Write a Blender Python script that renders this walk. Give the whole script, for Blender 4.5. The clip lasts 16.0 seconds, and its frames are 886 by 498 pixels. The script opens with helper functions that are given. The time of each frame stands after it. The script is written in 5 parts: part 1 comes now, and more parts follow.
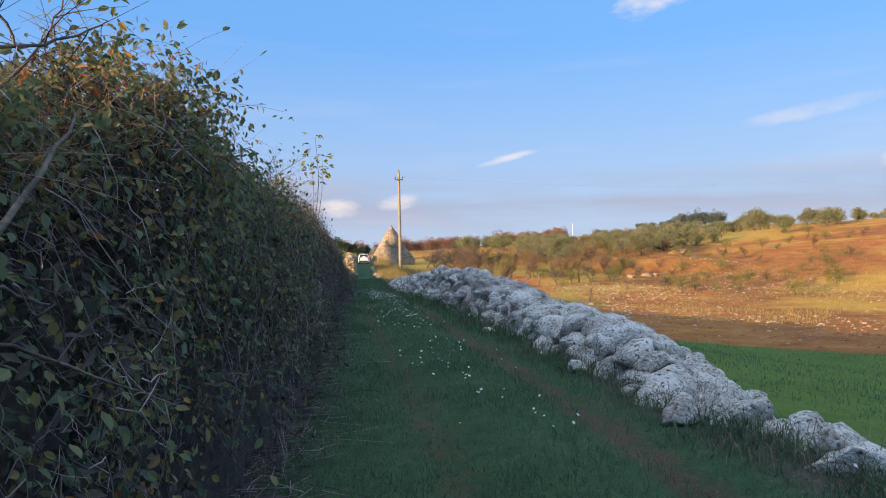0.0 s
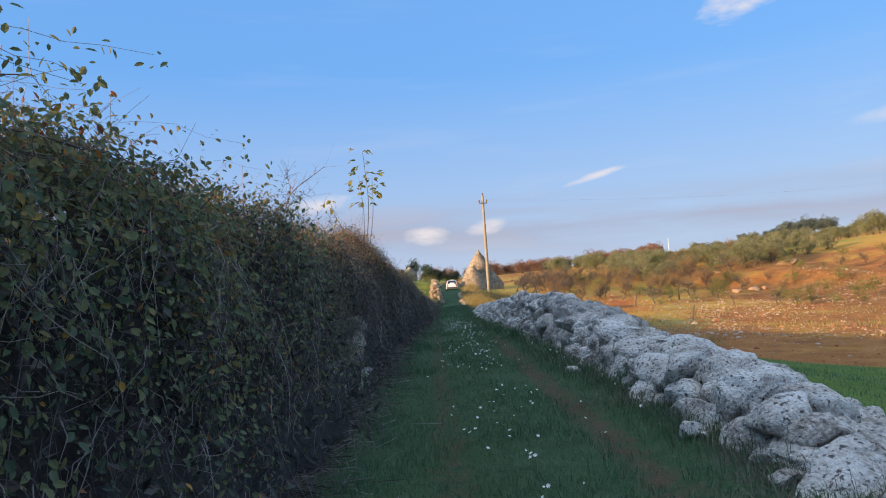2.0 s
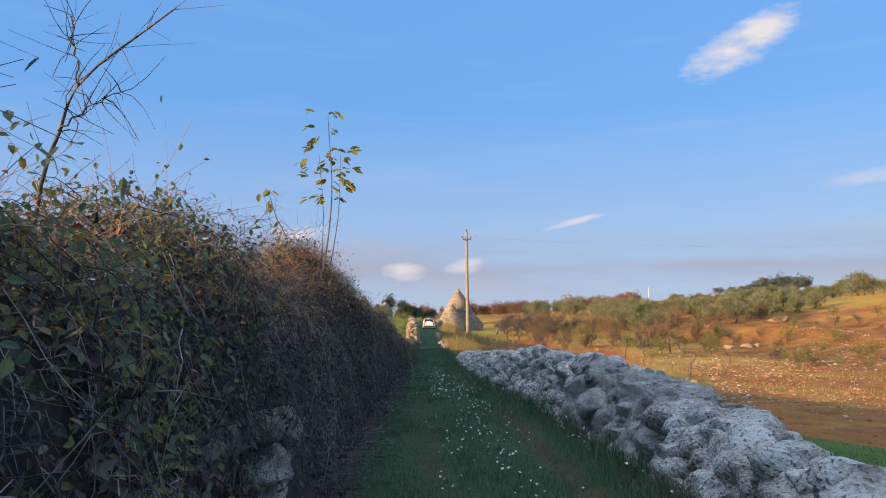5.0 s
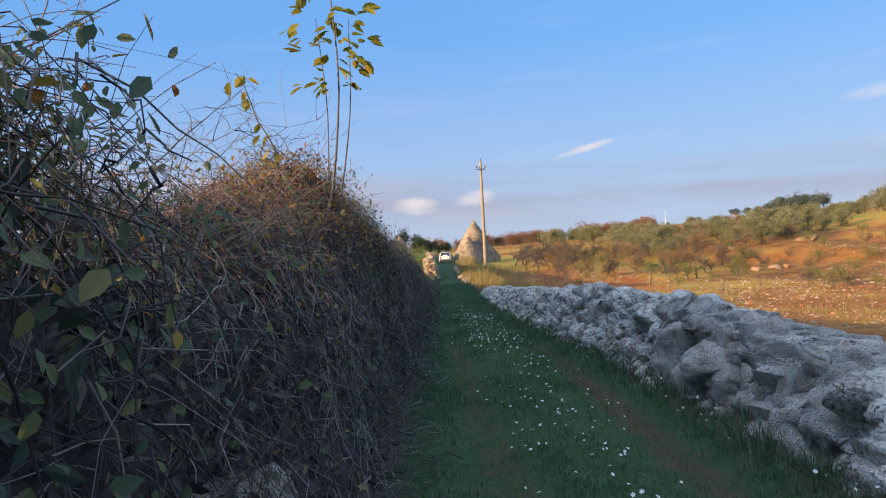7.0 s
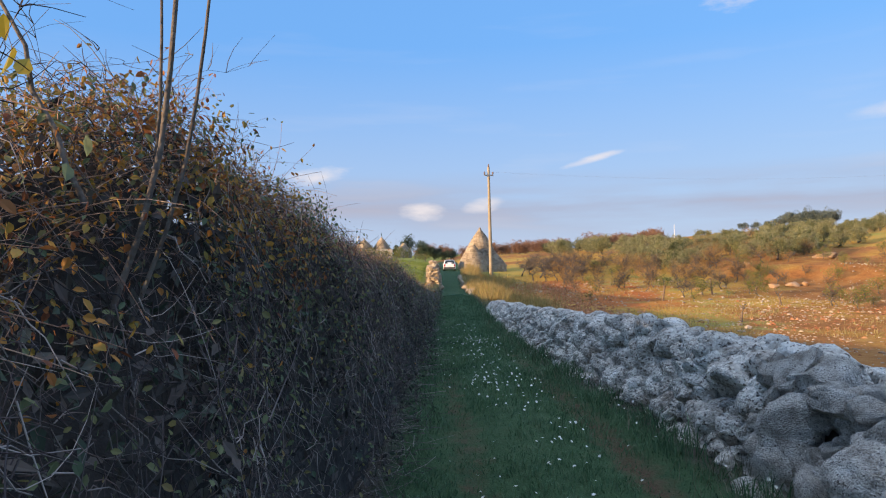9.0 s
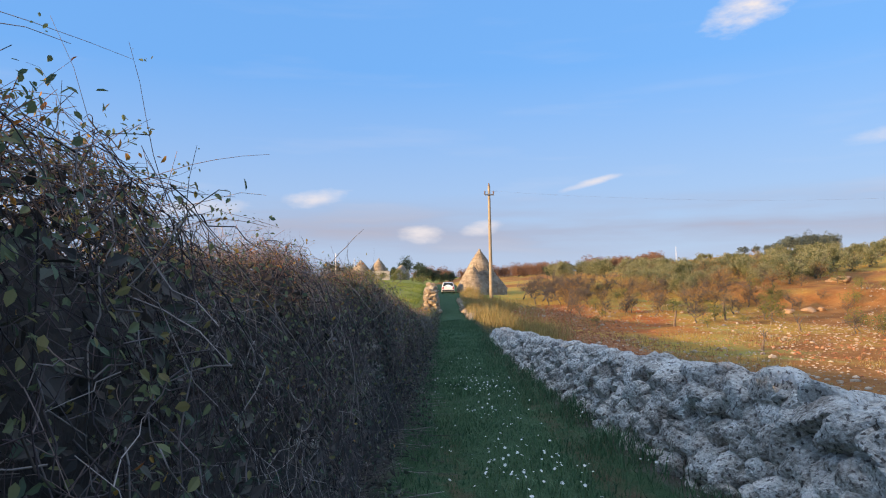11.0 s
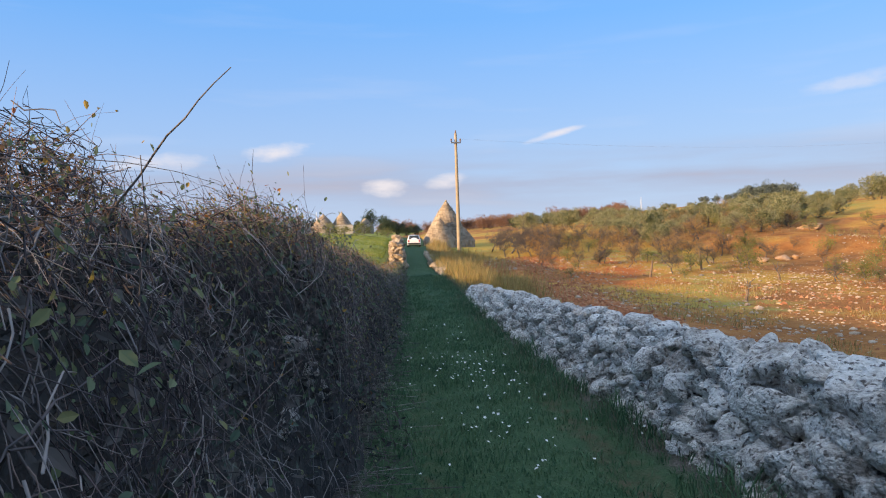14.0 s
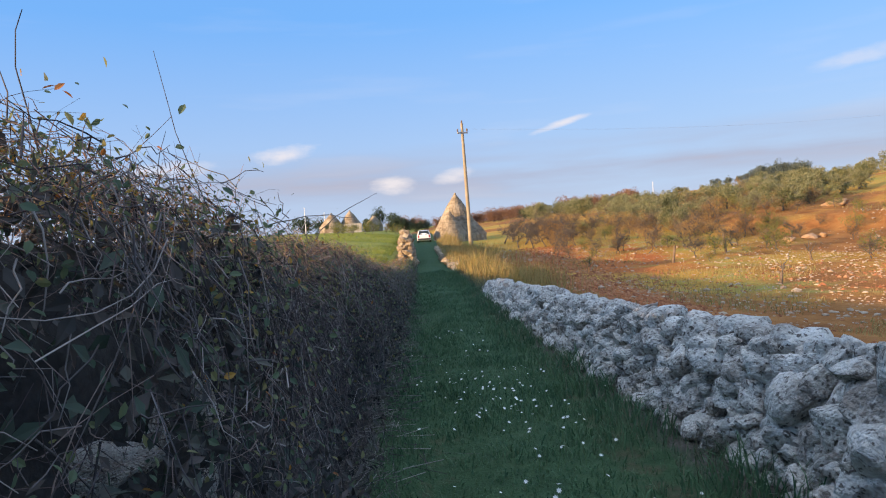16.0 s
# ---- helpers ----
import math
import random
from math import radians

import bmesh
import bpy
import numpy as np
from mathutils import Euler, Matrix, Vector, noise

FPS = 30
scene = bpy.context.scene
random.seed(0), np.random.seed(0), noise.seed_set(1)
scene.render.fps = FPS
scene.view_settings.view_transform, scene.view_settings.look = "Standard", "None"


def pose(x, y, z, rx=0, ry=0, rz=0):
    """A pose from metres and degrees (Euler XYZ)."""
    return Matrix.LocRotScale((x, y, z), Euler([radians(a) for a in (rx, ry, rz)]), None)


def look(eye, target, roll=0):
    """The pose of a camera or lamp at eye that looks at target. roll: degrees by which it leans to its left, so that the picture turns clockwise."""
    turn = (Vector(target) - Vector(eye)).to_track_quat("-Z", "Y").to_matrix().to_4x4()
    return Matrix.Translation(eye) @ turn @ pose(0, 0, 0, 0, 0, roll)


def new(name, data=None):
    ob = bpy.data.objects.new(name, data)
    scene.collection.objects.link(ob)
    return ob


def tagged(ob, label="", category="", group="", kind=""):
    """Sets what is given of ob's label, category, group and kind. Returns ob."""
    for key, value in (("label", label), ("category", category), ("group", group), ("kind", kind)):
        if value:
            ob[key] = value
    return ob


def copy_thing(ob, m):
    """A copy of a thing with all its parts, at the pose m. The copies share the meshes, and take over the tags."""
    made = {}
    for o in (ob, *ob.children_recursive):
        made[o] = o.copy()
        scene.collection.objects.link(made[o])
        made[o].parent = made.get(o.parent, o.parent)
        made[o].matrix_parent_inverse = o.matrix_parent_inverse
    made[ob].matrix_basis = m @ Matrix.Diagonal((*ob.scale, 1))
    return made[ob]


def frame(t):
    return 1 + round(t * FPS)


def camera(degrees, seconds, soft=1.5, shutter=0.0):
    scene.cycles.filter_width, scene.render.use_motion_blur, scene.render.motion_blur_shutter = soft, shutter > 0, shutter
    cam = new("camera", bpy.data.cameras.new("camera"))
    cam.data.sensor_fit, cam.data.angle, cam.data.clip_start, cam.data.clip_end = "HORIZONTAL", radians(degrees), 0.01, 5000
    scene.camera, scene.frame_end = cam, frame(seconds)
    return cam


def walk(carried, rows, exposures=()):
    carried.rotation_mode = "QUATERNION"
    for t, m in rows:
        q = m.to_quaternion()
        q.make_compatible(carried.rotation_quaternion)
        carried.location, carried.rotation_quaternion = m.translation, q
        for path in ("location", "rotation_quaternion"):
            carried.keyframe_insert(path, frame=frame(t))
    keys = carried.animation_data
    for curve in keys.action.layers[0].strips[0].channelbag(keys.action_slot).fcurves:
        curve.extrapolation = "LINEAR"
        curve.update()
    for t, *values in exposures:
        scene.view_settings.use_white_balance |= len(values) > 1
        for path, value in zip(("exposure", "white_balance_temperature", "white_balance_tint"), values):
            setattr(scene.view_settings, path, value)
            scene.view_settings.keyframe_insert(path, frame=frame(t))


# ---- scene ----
cam = camera(66.5, 16.0, soft=1.1)
PATH = [
    (0, (0.459, -0.461, 1.307), (0.621, 1.532, 1.325), -0.4),
    (0.5, (0.511, -0.331, 1.307), (0.645, 1.665, 1.322), -1.2),
    (1, (0.603, 0.098, 1.281), (0.769, 2.088, 1.385), -2.2),
    (1.5, (0.782, 0.688, 1.275), (0.817, 2.681, 1.435), -3.6),
    (2, (0.925, 1.402, 1.333), (0.823, 3.397, 1.431), -3.1),
    (2.5, (0.86, 2.097, 1.348), (0.718, 4.09, 1.436), -1.7),
    (3, (0.847, 2.915, 1.381), (0.675, 4.889, 1.655), -1.3),
    (3.5, (0.764, 3.635, 1.425), (0.605, 5.617, 1.644), -1.9),
    (4, (0.622, 4.282, 1.462), (0.585, 6.276, 1.61), -2.5),
    (4.5, (0.522, 5.078, 1.476), (0.378, 7.065, 1.644), 0.3),
    (5, (0.39, 5.838, 1.496), (0.357, 7.827, 1.702), 0.1),
    (5.2, (0.35, 6.097, 1.522), (0.376, 8.092, 1.661), -1.0),
    (7.3, (-0.073, 8.508, 1.578), (-0.162, 10.506, 1.587), -2.0),
    (7.5, (-0.078, 8.755, 1.585), (-0.135, 10.753, 1.655), -0.7),
    (8, (-0.029, 9.418, 1.632), (-0.101, 11.417, 1.664), -1.9),
    (8.5, (0.001, 10.09, 1.677), (-0.176, 12.082, 1.692), -3.2),
    (9, (-0.039, 10.763, 1.687), (-0.127, 12.761, 1.716), -0.7),
    (9.2, (-0.04, 11.026, 1.697), (-0.138, 13.022, 1.75), -2.7),
    (11.5, (-0.239, 14.547, 1.627), (-0.32, 16.543, 1.723), -0.1),
    (12, (-0.29, 15.041, 1.619), (-0.435, 17.035, 1.649), -2.1),
    (12.5, (-0.286, 15.561, 1.612), (-0.394, 17.557, 1.554), -2.3),
    (13, (-0.367, 16.098, 1.584), (-0.489, 18.093, 1.534), -2.9),
    (13.5, (-0.413, 16.607, 1.57), (-0.531, 18.603, 1.589), -1.5),
    (14, (-0.43, 17.15, 1.565), (-0.41, 19.15, 1.521), -1.2),
    (14.5, (-0.475, 17.704, 1.524), (-0.264, 19.693, 1.474), -1.7),
    (15, (-0.422, 18.308, 1.497), (-0.374, 20.307, 1.506), -1.7),
    (15.5, (-0.422, 18.886, 1.458), (-0.441, 20.885, 1.434), -2.2),
    (16, (-0.441, 19.429, 1.446), (-0.454, 21.428, 1.389), -3.8),
]
walk(cam, [(t, look(eye, target, roll)) for t, eye, target, roll in PATH],
     exposures=[(0, 0.85), (1, 0.76), (2.5, 0.79), (3.5, 0.70), (5, 0.70), (7.5, 0.80), (9, 0.82), (11.5, 0.81), (13, 0.86), (14, 0.88), (14.5, 0.82), (15, 0.80), (16, 0.88)])

# ---------------------------------------------------------------- light
SUN_EL = radians(8.7)
SUN_TO = Vector((-0.846 * math.cos(SUN_EL), -0.533 * math.cos(SUN_EL), math.sin(SUN_EL)))

world = bpy.data.worlds.new("sky")
scene.world = world
world.use_nodes = True


def world_sky():
    nt = world.node_tree
    nt.nodes.clear()
    N, L = nt.nodes.new, nt.links.new
    out, bg, sky = N("ShaderNodeOutputWorld"), N("ShaderNodeBackground"), N("ShaderNodeTexSky")
    sky.sky_type, sky.sun_disc = "NISHITA", False
    sky.sun_elevation, sky.sun_rotation = SUN_EL, math.atan2(SUN_TO.x, SUN_TO.y)
    sky.air_density, sky.dust_density, sky.ozone_density = 1.0, 0.6, 2.2
    bg.inputs["Strength"].default_value = SKY_STRENGTH
    co = N("ShaderNodeTexCoord")
    vec = co.outputs["Generated"]

    def math_node(op, a, b=None, clamp=False):
        n = N("ShaderNodeMath")
        n.operation, n.use_clamp = op, clamp
        for i, v in enumerate((a, b)):
            if v is None:
                continue
            if isinstance(v, (int, float)):
                n.inputs[i].default_value = v
            else:
                L(v, n.inputs[i])
        return n.outputs[0]

    def dot(v):
        n = N("ShaderNodeVectorMath")
        n.operation = "DOT_PRODUCT"
        L(vec, n.inputs[0])
        n.inputs[1].default_value = v
        return n.outputs["Value"]

    tex = N("ShaderNodeTexNoise")
    mp = N("ShaderNodeMapping")
    mp.inputs["Scale"].default_value = (1.0, 1.0, 2.6)
    L(vec, mp.inputs["Vector"])
    L(mp.outputs[0], tex.inputs["Vector"])
    tex.inputs["Scale"].default_value, tex.inputs["Detail"].default_value, tex.inputs["Roughness"].default_value = 14, 6, 0.6
    fuzz = tex.outputs["Fac"]
    col = sky.outputs[0]
    up0 = dot((0, 0, 1))

    def mix(colour, fac, b):
        m = N("ShaderNodeMix")
        m.data_type = "RGBA"
        L(fac, m.inputs["Factor"])
        L(colour, m.inputs["A"])
        m.inputs["B"].default_value = (*b, 1)
        return m.outputs["Result"]

    up = up0
    # clear blue through thin high haze; unseen sky overhead brightened to fill the shade
    col = mix(col, math_node("ADD", 0.72, 0.0), BLUE)
    col = mix(col, math_node("MULTIPLY", math_node("SUBTRACT", up, 0.45, True), 2.2, True), ZENITH_FILL)
    # pale mauve haze and a bank of thin cloud over the horizon
    haze = math_node("MULTIPLY", math_node("SUBTRACT", 1.0, math_node("DIVIDE", up, 0.30), True), 0.75)
    col = mix(col, haze, HAZE)
    wide = N("ShaderNodeTexNoise")
    mw = N("ShaderNodeMapping")
    mw.inputs["Scale"].default_value = (1.0, 1.0, 9.0)
    L(vec, mw.inputs["Vector"])
    L(mw.outputs[0], wide.inputs["Vector"])
    wide.inputs["Scale"].default_value, wide.inputs["Detail"].default_value = 3.2, 7
    band = math_node("MULTIPLY", math_node("SUBTRACT", 1.0, math_node("ABSOLUTE", math_node("DIVIDE", math_node("SUBTRACT", up, 0.075), 0.055)), True),
                     math_node("MULTIPLY", math_node("SUBTRACT", wide.outputs["Fac"], 0.36, True), 3.4, True))
    col = mix(col, math_node("MULTIPLY", band, 0.85), BANK)
    thin = math_node("MULTIPLY", math_node("SUBTRACT", wide.outputs["Fac"], 0.56, True), 0.8, True)
    col = mix(col, math_node("MULTIPLY", thin, math_node("SUBTRACT", 1.0, math_node("MULTIPLY", up, 1.6), True)), CLOUD)
    # single clouds: azimuth, elevation, half length, half height, tilt, weight
    for az, el, sx, sy, tilt, w in CLOUDS:
        a, e, k = radians(az), radians(el), radians(tilt)
        r0 = Vector((math.cos(a), -math.sin(a), 0))
        d0 = Vector((math.sin(a) * math.cos(e), math.cos(a) * math.cos(e), math.sin(e)))
        u0 = r0.cross(d0)
        r1, u1 = r0 * math.cos(k) + u0 * math.sin(k), u0 * math.cos(k) - r0 * math.sin(k)
        off_r, off_u = d0.dot(r1), d0.dot(u1)
        da = math_node("DIVIDE", math_node("SUBTRACT", dot(r1), off_r), radians(sx))
        db = math_node("DIVIDE", math_node("SUBTRACT", dot(u1), off_u), radians(sy))
        q = math_node("ADD", math_node("MULTIPLY", da, da), math_node("MULTIPLY", db, db))
        q = math_node("ADD", q, math_node("MULTIPLY", math_node("SUBTRACT", fuzz, 0.45), 2.6))
        front = math_node("GREATER_THAN", dot(d0), 0.7)
        m = math_node("MULTIPLY", math_node("SUBTRACT", 1.0, q, True), front)
        m = math_node("MULTIPLY", math_node("POWER", m, 1.3), w, True)
        col = mix(col, m, CLOUD)
    L(col, bg.inputs["Color"])
    L(bg.outputs[0], out.inputs["Surface"])


SKY_STRENGTH = 0.106
BLUE = (1.02, 2.7, 5.9)
ZENITH_FILL = (5.0, 5.8, 7.1)
HAZE = (3.1, 3.4, 4.05)
BANK = (2.3, 2.3, 2.9)
CLOUD = (4.8, 4.45, 4.5)
CLOUDS = [(23.3, 20.7, 4.6, 1.7, 24, 1.0), (10.2, 8.1, 3.4, 0.38, 14, 0.75), (-4.0, 4.0, 2.1, 1.0, 0, 0.8),
          (0.9, 4.4, 2.2, 0.8, 8, 0.65), (-13.2, 7.0, 3.0, 0.9, 8, 0.75), (39.3, 6.9, 2.6, 1.0, 15, 0.9), (33, 10.5, 6, 0.7, 8, 0.35),
          (-22, 6.0, 4, 0.9, 5, 0.6), (60, 14, 9, 2, 10, 0.6), (-60, 18, 10, 2, -5, 0.5)]
world_sky()

sun = new("sun", bpy.data.lights.new("sun", "SUN"))
sun.data.energy, sun.data.angle, sun.data.color = 5.0, radians(0.55), (1.0, 0.66, 0.36)
sun.matrix_world = look(SUN_TO * 50, (0, 0, 0))

# ---------------------------------------------------------------- small tools
rng = np.random.default_rng(7)


def lerp_table(table):
    xs, ys = zip(*table)
    return lambda v: np.interp(v, xs, ys)


def vnoise(p, seed=0):
    """Smooth value noise in 3D on an (n, 3) array, about -1 to 1."""
    p = np.asarray(p, float)
    i = np.floor(p).astype(np.int64)
    f = p - i
    f = f * f * (3 - 2 * f)
    total = np.zeros(len(p))
    for dx in (0, 1):
        for dy in (0, 1):
            for dz in (0, 1):
                h = (i[:, 0] + dx) * 374761393 + (i[:, 1] + dy) * 668265263 + (i[:, 2] + dz) * 2147483647 + seed * 144665
                h = (h ^ (h >> 13)) * 1274126177
                h = ((h ^ (h >> 16)) & 0xFFFF) / 32767.5 - 1
                w = (f[:, 0] if dx else 1 - f[:, 0]) * (f[:, 1] if dy else 1 - f[:, 1]) * (f[:, 2] if dz else 1 - f[:, 2])
                total += h * w
    return total


def fbm(p, octaves=4, seed=0):
    p = np.asarray(p, float)
    return sum(vnoise(p * 2 ** o + o * 17.3, seed + o) * 0.5 ** o for o in range(octaves)) / 1.6


def mesh_np(name, verts, faces, material, smooth=False):
    """A mesh from an (n, 3) array and one or more (m, k) index arrays."""
    me = bpy.data.meshes.new(name)
    groups = faces if isinstance(faces, list) else [faces]
    groups = [np.asarray(g, np.int32) for g in groups if len(g)]
    loops = np.concatenate([g.ravel() for g in groups])
    sizes = np.concatenate([np.full(len(g), g.shape[1], np.int32) for g in groups])
    me.vertices.add(len(verts))
    me.vertices.foreach_set("co", np.asarray(verts, np.float32).ravel())
    me.loops.add(len(loops))
    me.loops.foreach_set("vertex_index", loops)
    me.polygons.add(len(sizes))
    me.polygons.foreach_set("loop_start", np.concatenate([[0], np.cumsum(sizes)[:-1]]).astype(np.int32))
    me.polygons.foreach_set("use_smooth", np.full(len(sizes), smooth))
    me.update(calc_edges=True)
    me.validate()
    if material:
        me.materials.append(material)
    return me


def part(name, shape, material, parent, label="", smooth=False):
    """Links a bmesh or a mesh as one mesh object under a thing or a part."""
    if isinstance(shape, bmesh.types.BMesh):
        me = bpy.data.meshes.new(name)
        shape.to_mesh(me)
        shape.free()
        if smooth:
            me.polygons.foreach_set("use_smooth", [True] * len(me.polygons))
        me.materials.append(material)
    else:
        me = shape
    ob = new(name, me)
    ob.parent = parent
    if label:
        tagged(ob, label)
    return ob


def thing(name, label, category, at=(0, 0, 0), turn=0, group="", kind=""):
    ob = new(name)
    ob.matrix_basis = pose(*at, 0, 0, turn)
    return tagged(ob, label, category, group, kind)


def tubes(lines, radii, sides=3):
    """Tapered tubes round many polylines of equal point count: (n, k, 3) and (n, k) radii."""
    P, R = np.asarray(lines, float), np.asarray(radii, float)
    n, k, _ = P.shape
    T = np.gradient(P, axis=1)
    T /= np.linalg.norm(T, axis=2, keepdims=True) + 1e-9
    ref = np.where(np.abs(T[..., 2:3]) < 0.9, [[[0, 0, 1.0]]], [[[1.0, 0, 0]]])
    A = np.cross(T, ref)
    A /= np.linalg.norm(A, axis=2, keepdims=True) + 1e-9
    B = np.cross(T, A)
    ang = np.arange(sides) * 2 * math.pi / sides
    V = P[:, :, None, :] + R[:, :, None, None] * (np.cos(ang)[None, None, :, None] * A[:, :, None, :] + np.sin(ang)[None, None, :, None] * B[:, :, None, :])
    idx = np.arange(n * k * sides).reshape(n, k, sides)
    a, b = idx[:, :-1, :], idx[:, 1:, :]
    F = np.stack([a, np.roll(a, -1, 2), np.roll(b, -1, 2), b], -1).reshape(-1, 4)
    return V.reshape(-1, 3), F


LEAF = np.array([(0, 0, 0), (0.28, 0.30, 0.05), (0.25, 0.68, 0.03), (0, 1.0, -0.10), (-0.25, 0.68, 0.03), (-0.28, 0.30, 0.05), (0, 0.5, -0.05)])
LEAF_F = np.array([(0, 1, 6), (1, 2, 6), (2, 3, 6), (3, 4, 6), (4, 5, 6), (5, 0, 6)])
SLIM = np.array([(0, 0, 0), (0.16, 0.45, 0.03), (0, 1.0, -0.08), (-0.16, 0.45, 0.03)])
SLIM_F = np.array([(0, 1, 2), (0, 2, 3)])


def leaves(points, along, normal, size, shape=LEAF, shape_f=LEAF_F):
    """Many small bent leaves: base points, directions of the midrib, upper sides, lengths."""
    y = along / (np.linalg.norm(along, axis=1, keepdims=True) + 1e-9)
    x = np.cross(y, normal)
    x /= np.linalg.norm(x, axis=1, keepdims=True) + 1e-9
    z = np.cross(x, y)
    V = points[:, None, :] + size[:, None, None] * (shape[None, :, 0:1] * x[:, None, :] + shape[None, :, 1:2] * y[:, None, :] + shape[None, :, 2:3] * z[:, None, :])
    F = shape_f[None] + (np.arange(len(points)) * len(shape))[:, None, None]
    return V.reshape(-1, 3), F.reshape(-1, 3)


def unit(n):
    v = rng.normal(size=(n, 3))
    return v / np.linalg.norm(v, axis=1, keepdims=True)


def join(*pieces):
    """Stacks (verts, faces) pairs with equal face size."""
    V, F, o = [], [], 0
    for v, f in pieces:
        V.append(v)
        F.append(np.asarray(f) + o)
        o += len(v)
    return np.concatenate(V), np.concatenate(F)


# ---------------------------------------------------------------- materials
def material(name, colours, scale=4.0, rough=0.85, bump=0.0, bump_scale=30.0, spread=1.0, island=0.0, per_object=0.0, translucent=0.0, fine=0.35, dots=None, metallic=0.0, coord="Object"):
    """Colours along a ramp driven by coarse and fine noise, island and object randomness."""
    mat = bpy.data.materials.new(name)
    mat.use_nodes = True
    nt = mat.node_tree
    N, L = nt.nodes.new, nt.links.new
    bs = nt.nodes["Principled BSDF"]
    bs.inputs["Roughness"].default_value, bs.inputs["Metallic"].default_value = rough, metallic
    bs.inputs["Specular IOR Level"].default_value = 0.25
    co = N("ShaderNodeTexCoord").outputs[coord]

    def noise_node(s, detail=5):
        n = N("ShaderNodeTexNoise")
        n.inputs["Scale"].default_value, n.inputs["Detail"].default_value = s, detail
        L(co, n.inputs["Vector"])
        return n.outputs["Fac"]

    def m(op, a, b, clamp=False):
        n = N("ShaderNodeMath")
        n.operation, n.use_clamp = op, clamp
        for i, v in enumerate((a, b)):
            if isinstance(v, (int, float)):
                n.inputs[i].default_value = v
            else:
                L(v, n.inputs[i])
        return n.outputs[0]

    fac = m("ADD", m("MULTIPLY", m("SUBTRACT", noise_node(scale), 0.5), 1.6 * spread), 0.5)
    fac = m("ADD", fac, m("MULTIPLY", m("SUBTRACT", noise_node(scale * 9), 0.5), fine * 2))
    if island:
        g = N("ShaderNodeNewGeometry")
        fac = m("ADD", fac, m("MULTIPLY", m("SUBTRACT", g.outputs["Random Per Island"], 0.5), island))
    if per_object:
        o = N("ShaderNodeObjectInfo")
        fac = m("ADD", fac, m("MULTIPLY", m("SUBTRACT", o.outputs["Random"], 0.5), per_object))
    ramp = N("ShaderNodeValToRGB")
    els = ramp.color_ramp.elements
    while len(els) < len(colours):
        els.new(0.5)
    for i, c in enumerate(colours):
        els[i].position = i / (len(colours) - 1)
        els[i].color = (*c, 1)
    L(fac, ramp.inputs["Fac"])
    colour = ramp.outputs["Color"]
    if dots:
        dot_colour, dot_scale, low, high = dots
        mr = N("ShaderNodeMapRange")
        mr.inputs["From Min"].default_value, mr.inputs["From Max"].default_value = low, high
        L(noise_node(dot_scale, 8), mr.inputs["Value"])
        mx = N("ShaderNodeMix")
        mx.data_type = "RGBA"
        L(mr.outputs[0], mx.inputs["Factor"])
        L(colour, mx.inputs["A"])
        mx.inputs["B"].default_value = (*dot_colour, 1)
        colour = mx.outputs["Result"]
    L(colour, bs.inputs["Base Color"])
    if bump:
        b = N("ShaderNodeBump")
        b.inputs["Strength"].default_value, b.inputs["Distance"].default_value = min(1.0, bump), 0.03 * max(1.0, bump)
        L(noise_node(bump_scale, 9), b.inputs["Height"])
        L(b.outputs[0], bs.inputs["Normal"])
    if translucent:
        tr = N("ShaderNodeBsdfTranslucent")
        L(colour, tr.inputs["Color"])
        ms = N("ShaderNodeMixShader")
        ms.inputs[0].default_value = translucent
        L(bs.outputs[0], ms.inputs[1])
        L(tr.outputs[0], ms.inputs[2])
        L(ms.outputs[0], nt.nodes["Material Output"].inputs["Surface"])
    return mat


limestone = material("limestone", [(0.32, 0.275, 0.235), (0.56, 0.51, 0.455), (0.74, 0.695, 0.635), (0.84, 0.80, 0.75)], 3.4, 0.95, 2.0, 34, 1.4, per_object=0.28, fine=0.8,
                     dots=((0.16, 0.135, 0.118), 30, 0.565, 0.64))
limestone_rest = material("limestone_rest", [(0.32, 0.275, 0.235), (0.56, 0.51, 0.455), (0.74, 0.695, 0.635), (0.84, 0.80, 0.75)], 3.4, 0.95, 2.0, 34, 1.4, island=0.32, fine=0.8,
                          dots=((0.16, 0.135, 0.118), 30, 0.565, 0.64))
bank_rock = material("bank_rock", [(0.24, 0.14, 0.08), (0.40, 0.26, 0.155), (0.50, 0.35, 0.23)], 1.5, 0.95, 1.0, 9)
red_clod = material("red_clod", [(0.20, 0.07, 0.035), (0.38, 0.15, 0.065), (0.50, 0.26, 0.13)], 3, 1.0, 0.5, 20, island=0.8)
rubble = material("shaded_rubble", [(0.03, 0.024, 0.019), (0.075, 0.06, 0.048), (0.14, 0.12, 0.10)], 6, 1.0, 1.0, 20)
field_stone = material("field_stone", [(0.26, 0.18, 0.115), (0.44, 0.33, 0.23), (0.62, 0.51, 0.39)], 3, 0.95, 0.5, 20, island=0.5)
trullo_stone = material("trullo_stone", [(0.15, 0.118, 0.085), (0.32, 0.265, 0.20), (0.47, 0.41, 0.325)], 0.8, 0.95, 0.8, 6, island=0.4, fine=0.3)
pier_stone = material("pier_stone", [(0.18, 0.135, 0.09), (0.36, 0.28, 0.195), (0.49, 0.40, 0.29)], 2.5, 0.95, 1.2, 12, per_object=0.6, fine=0.5)
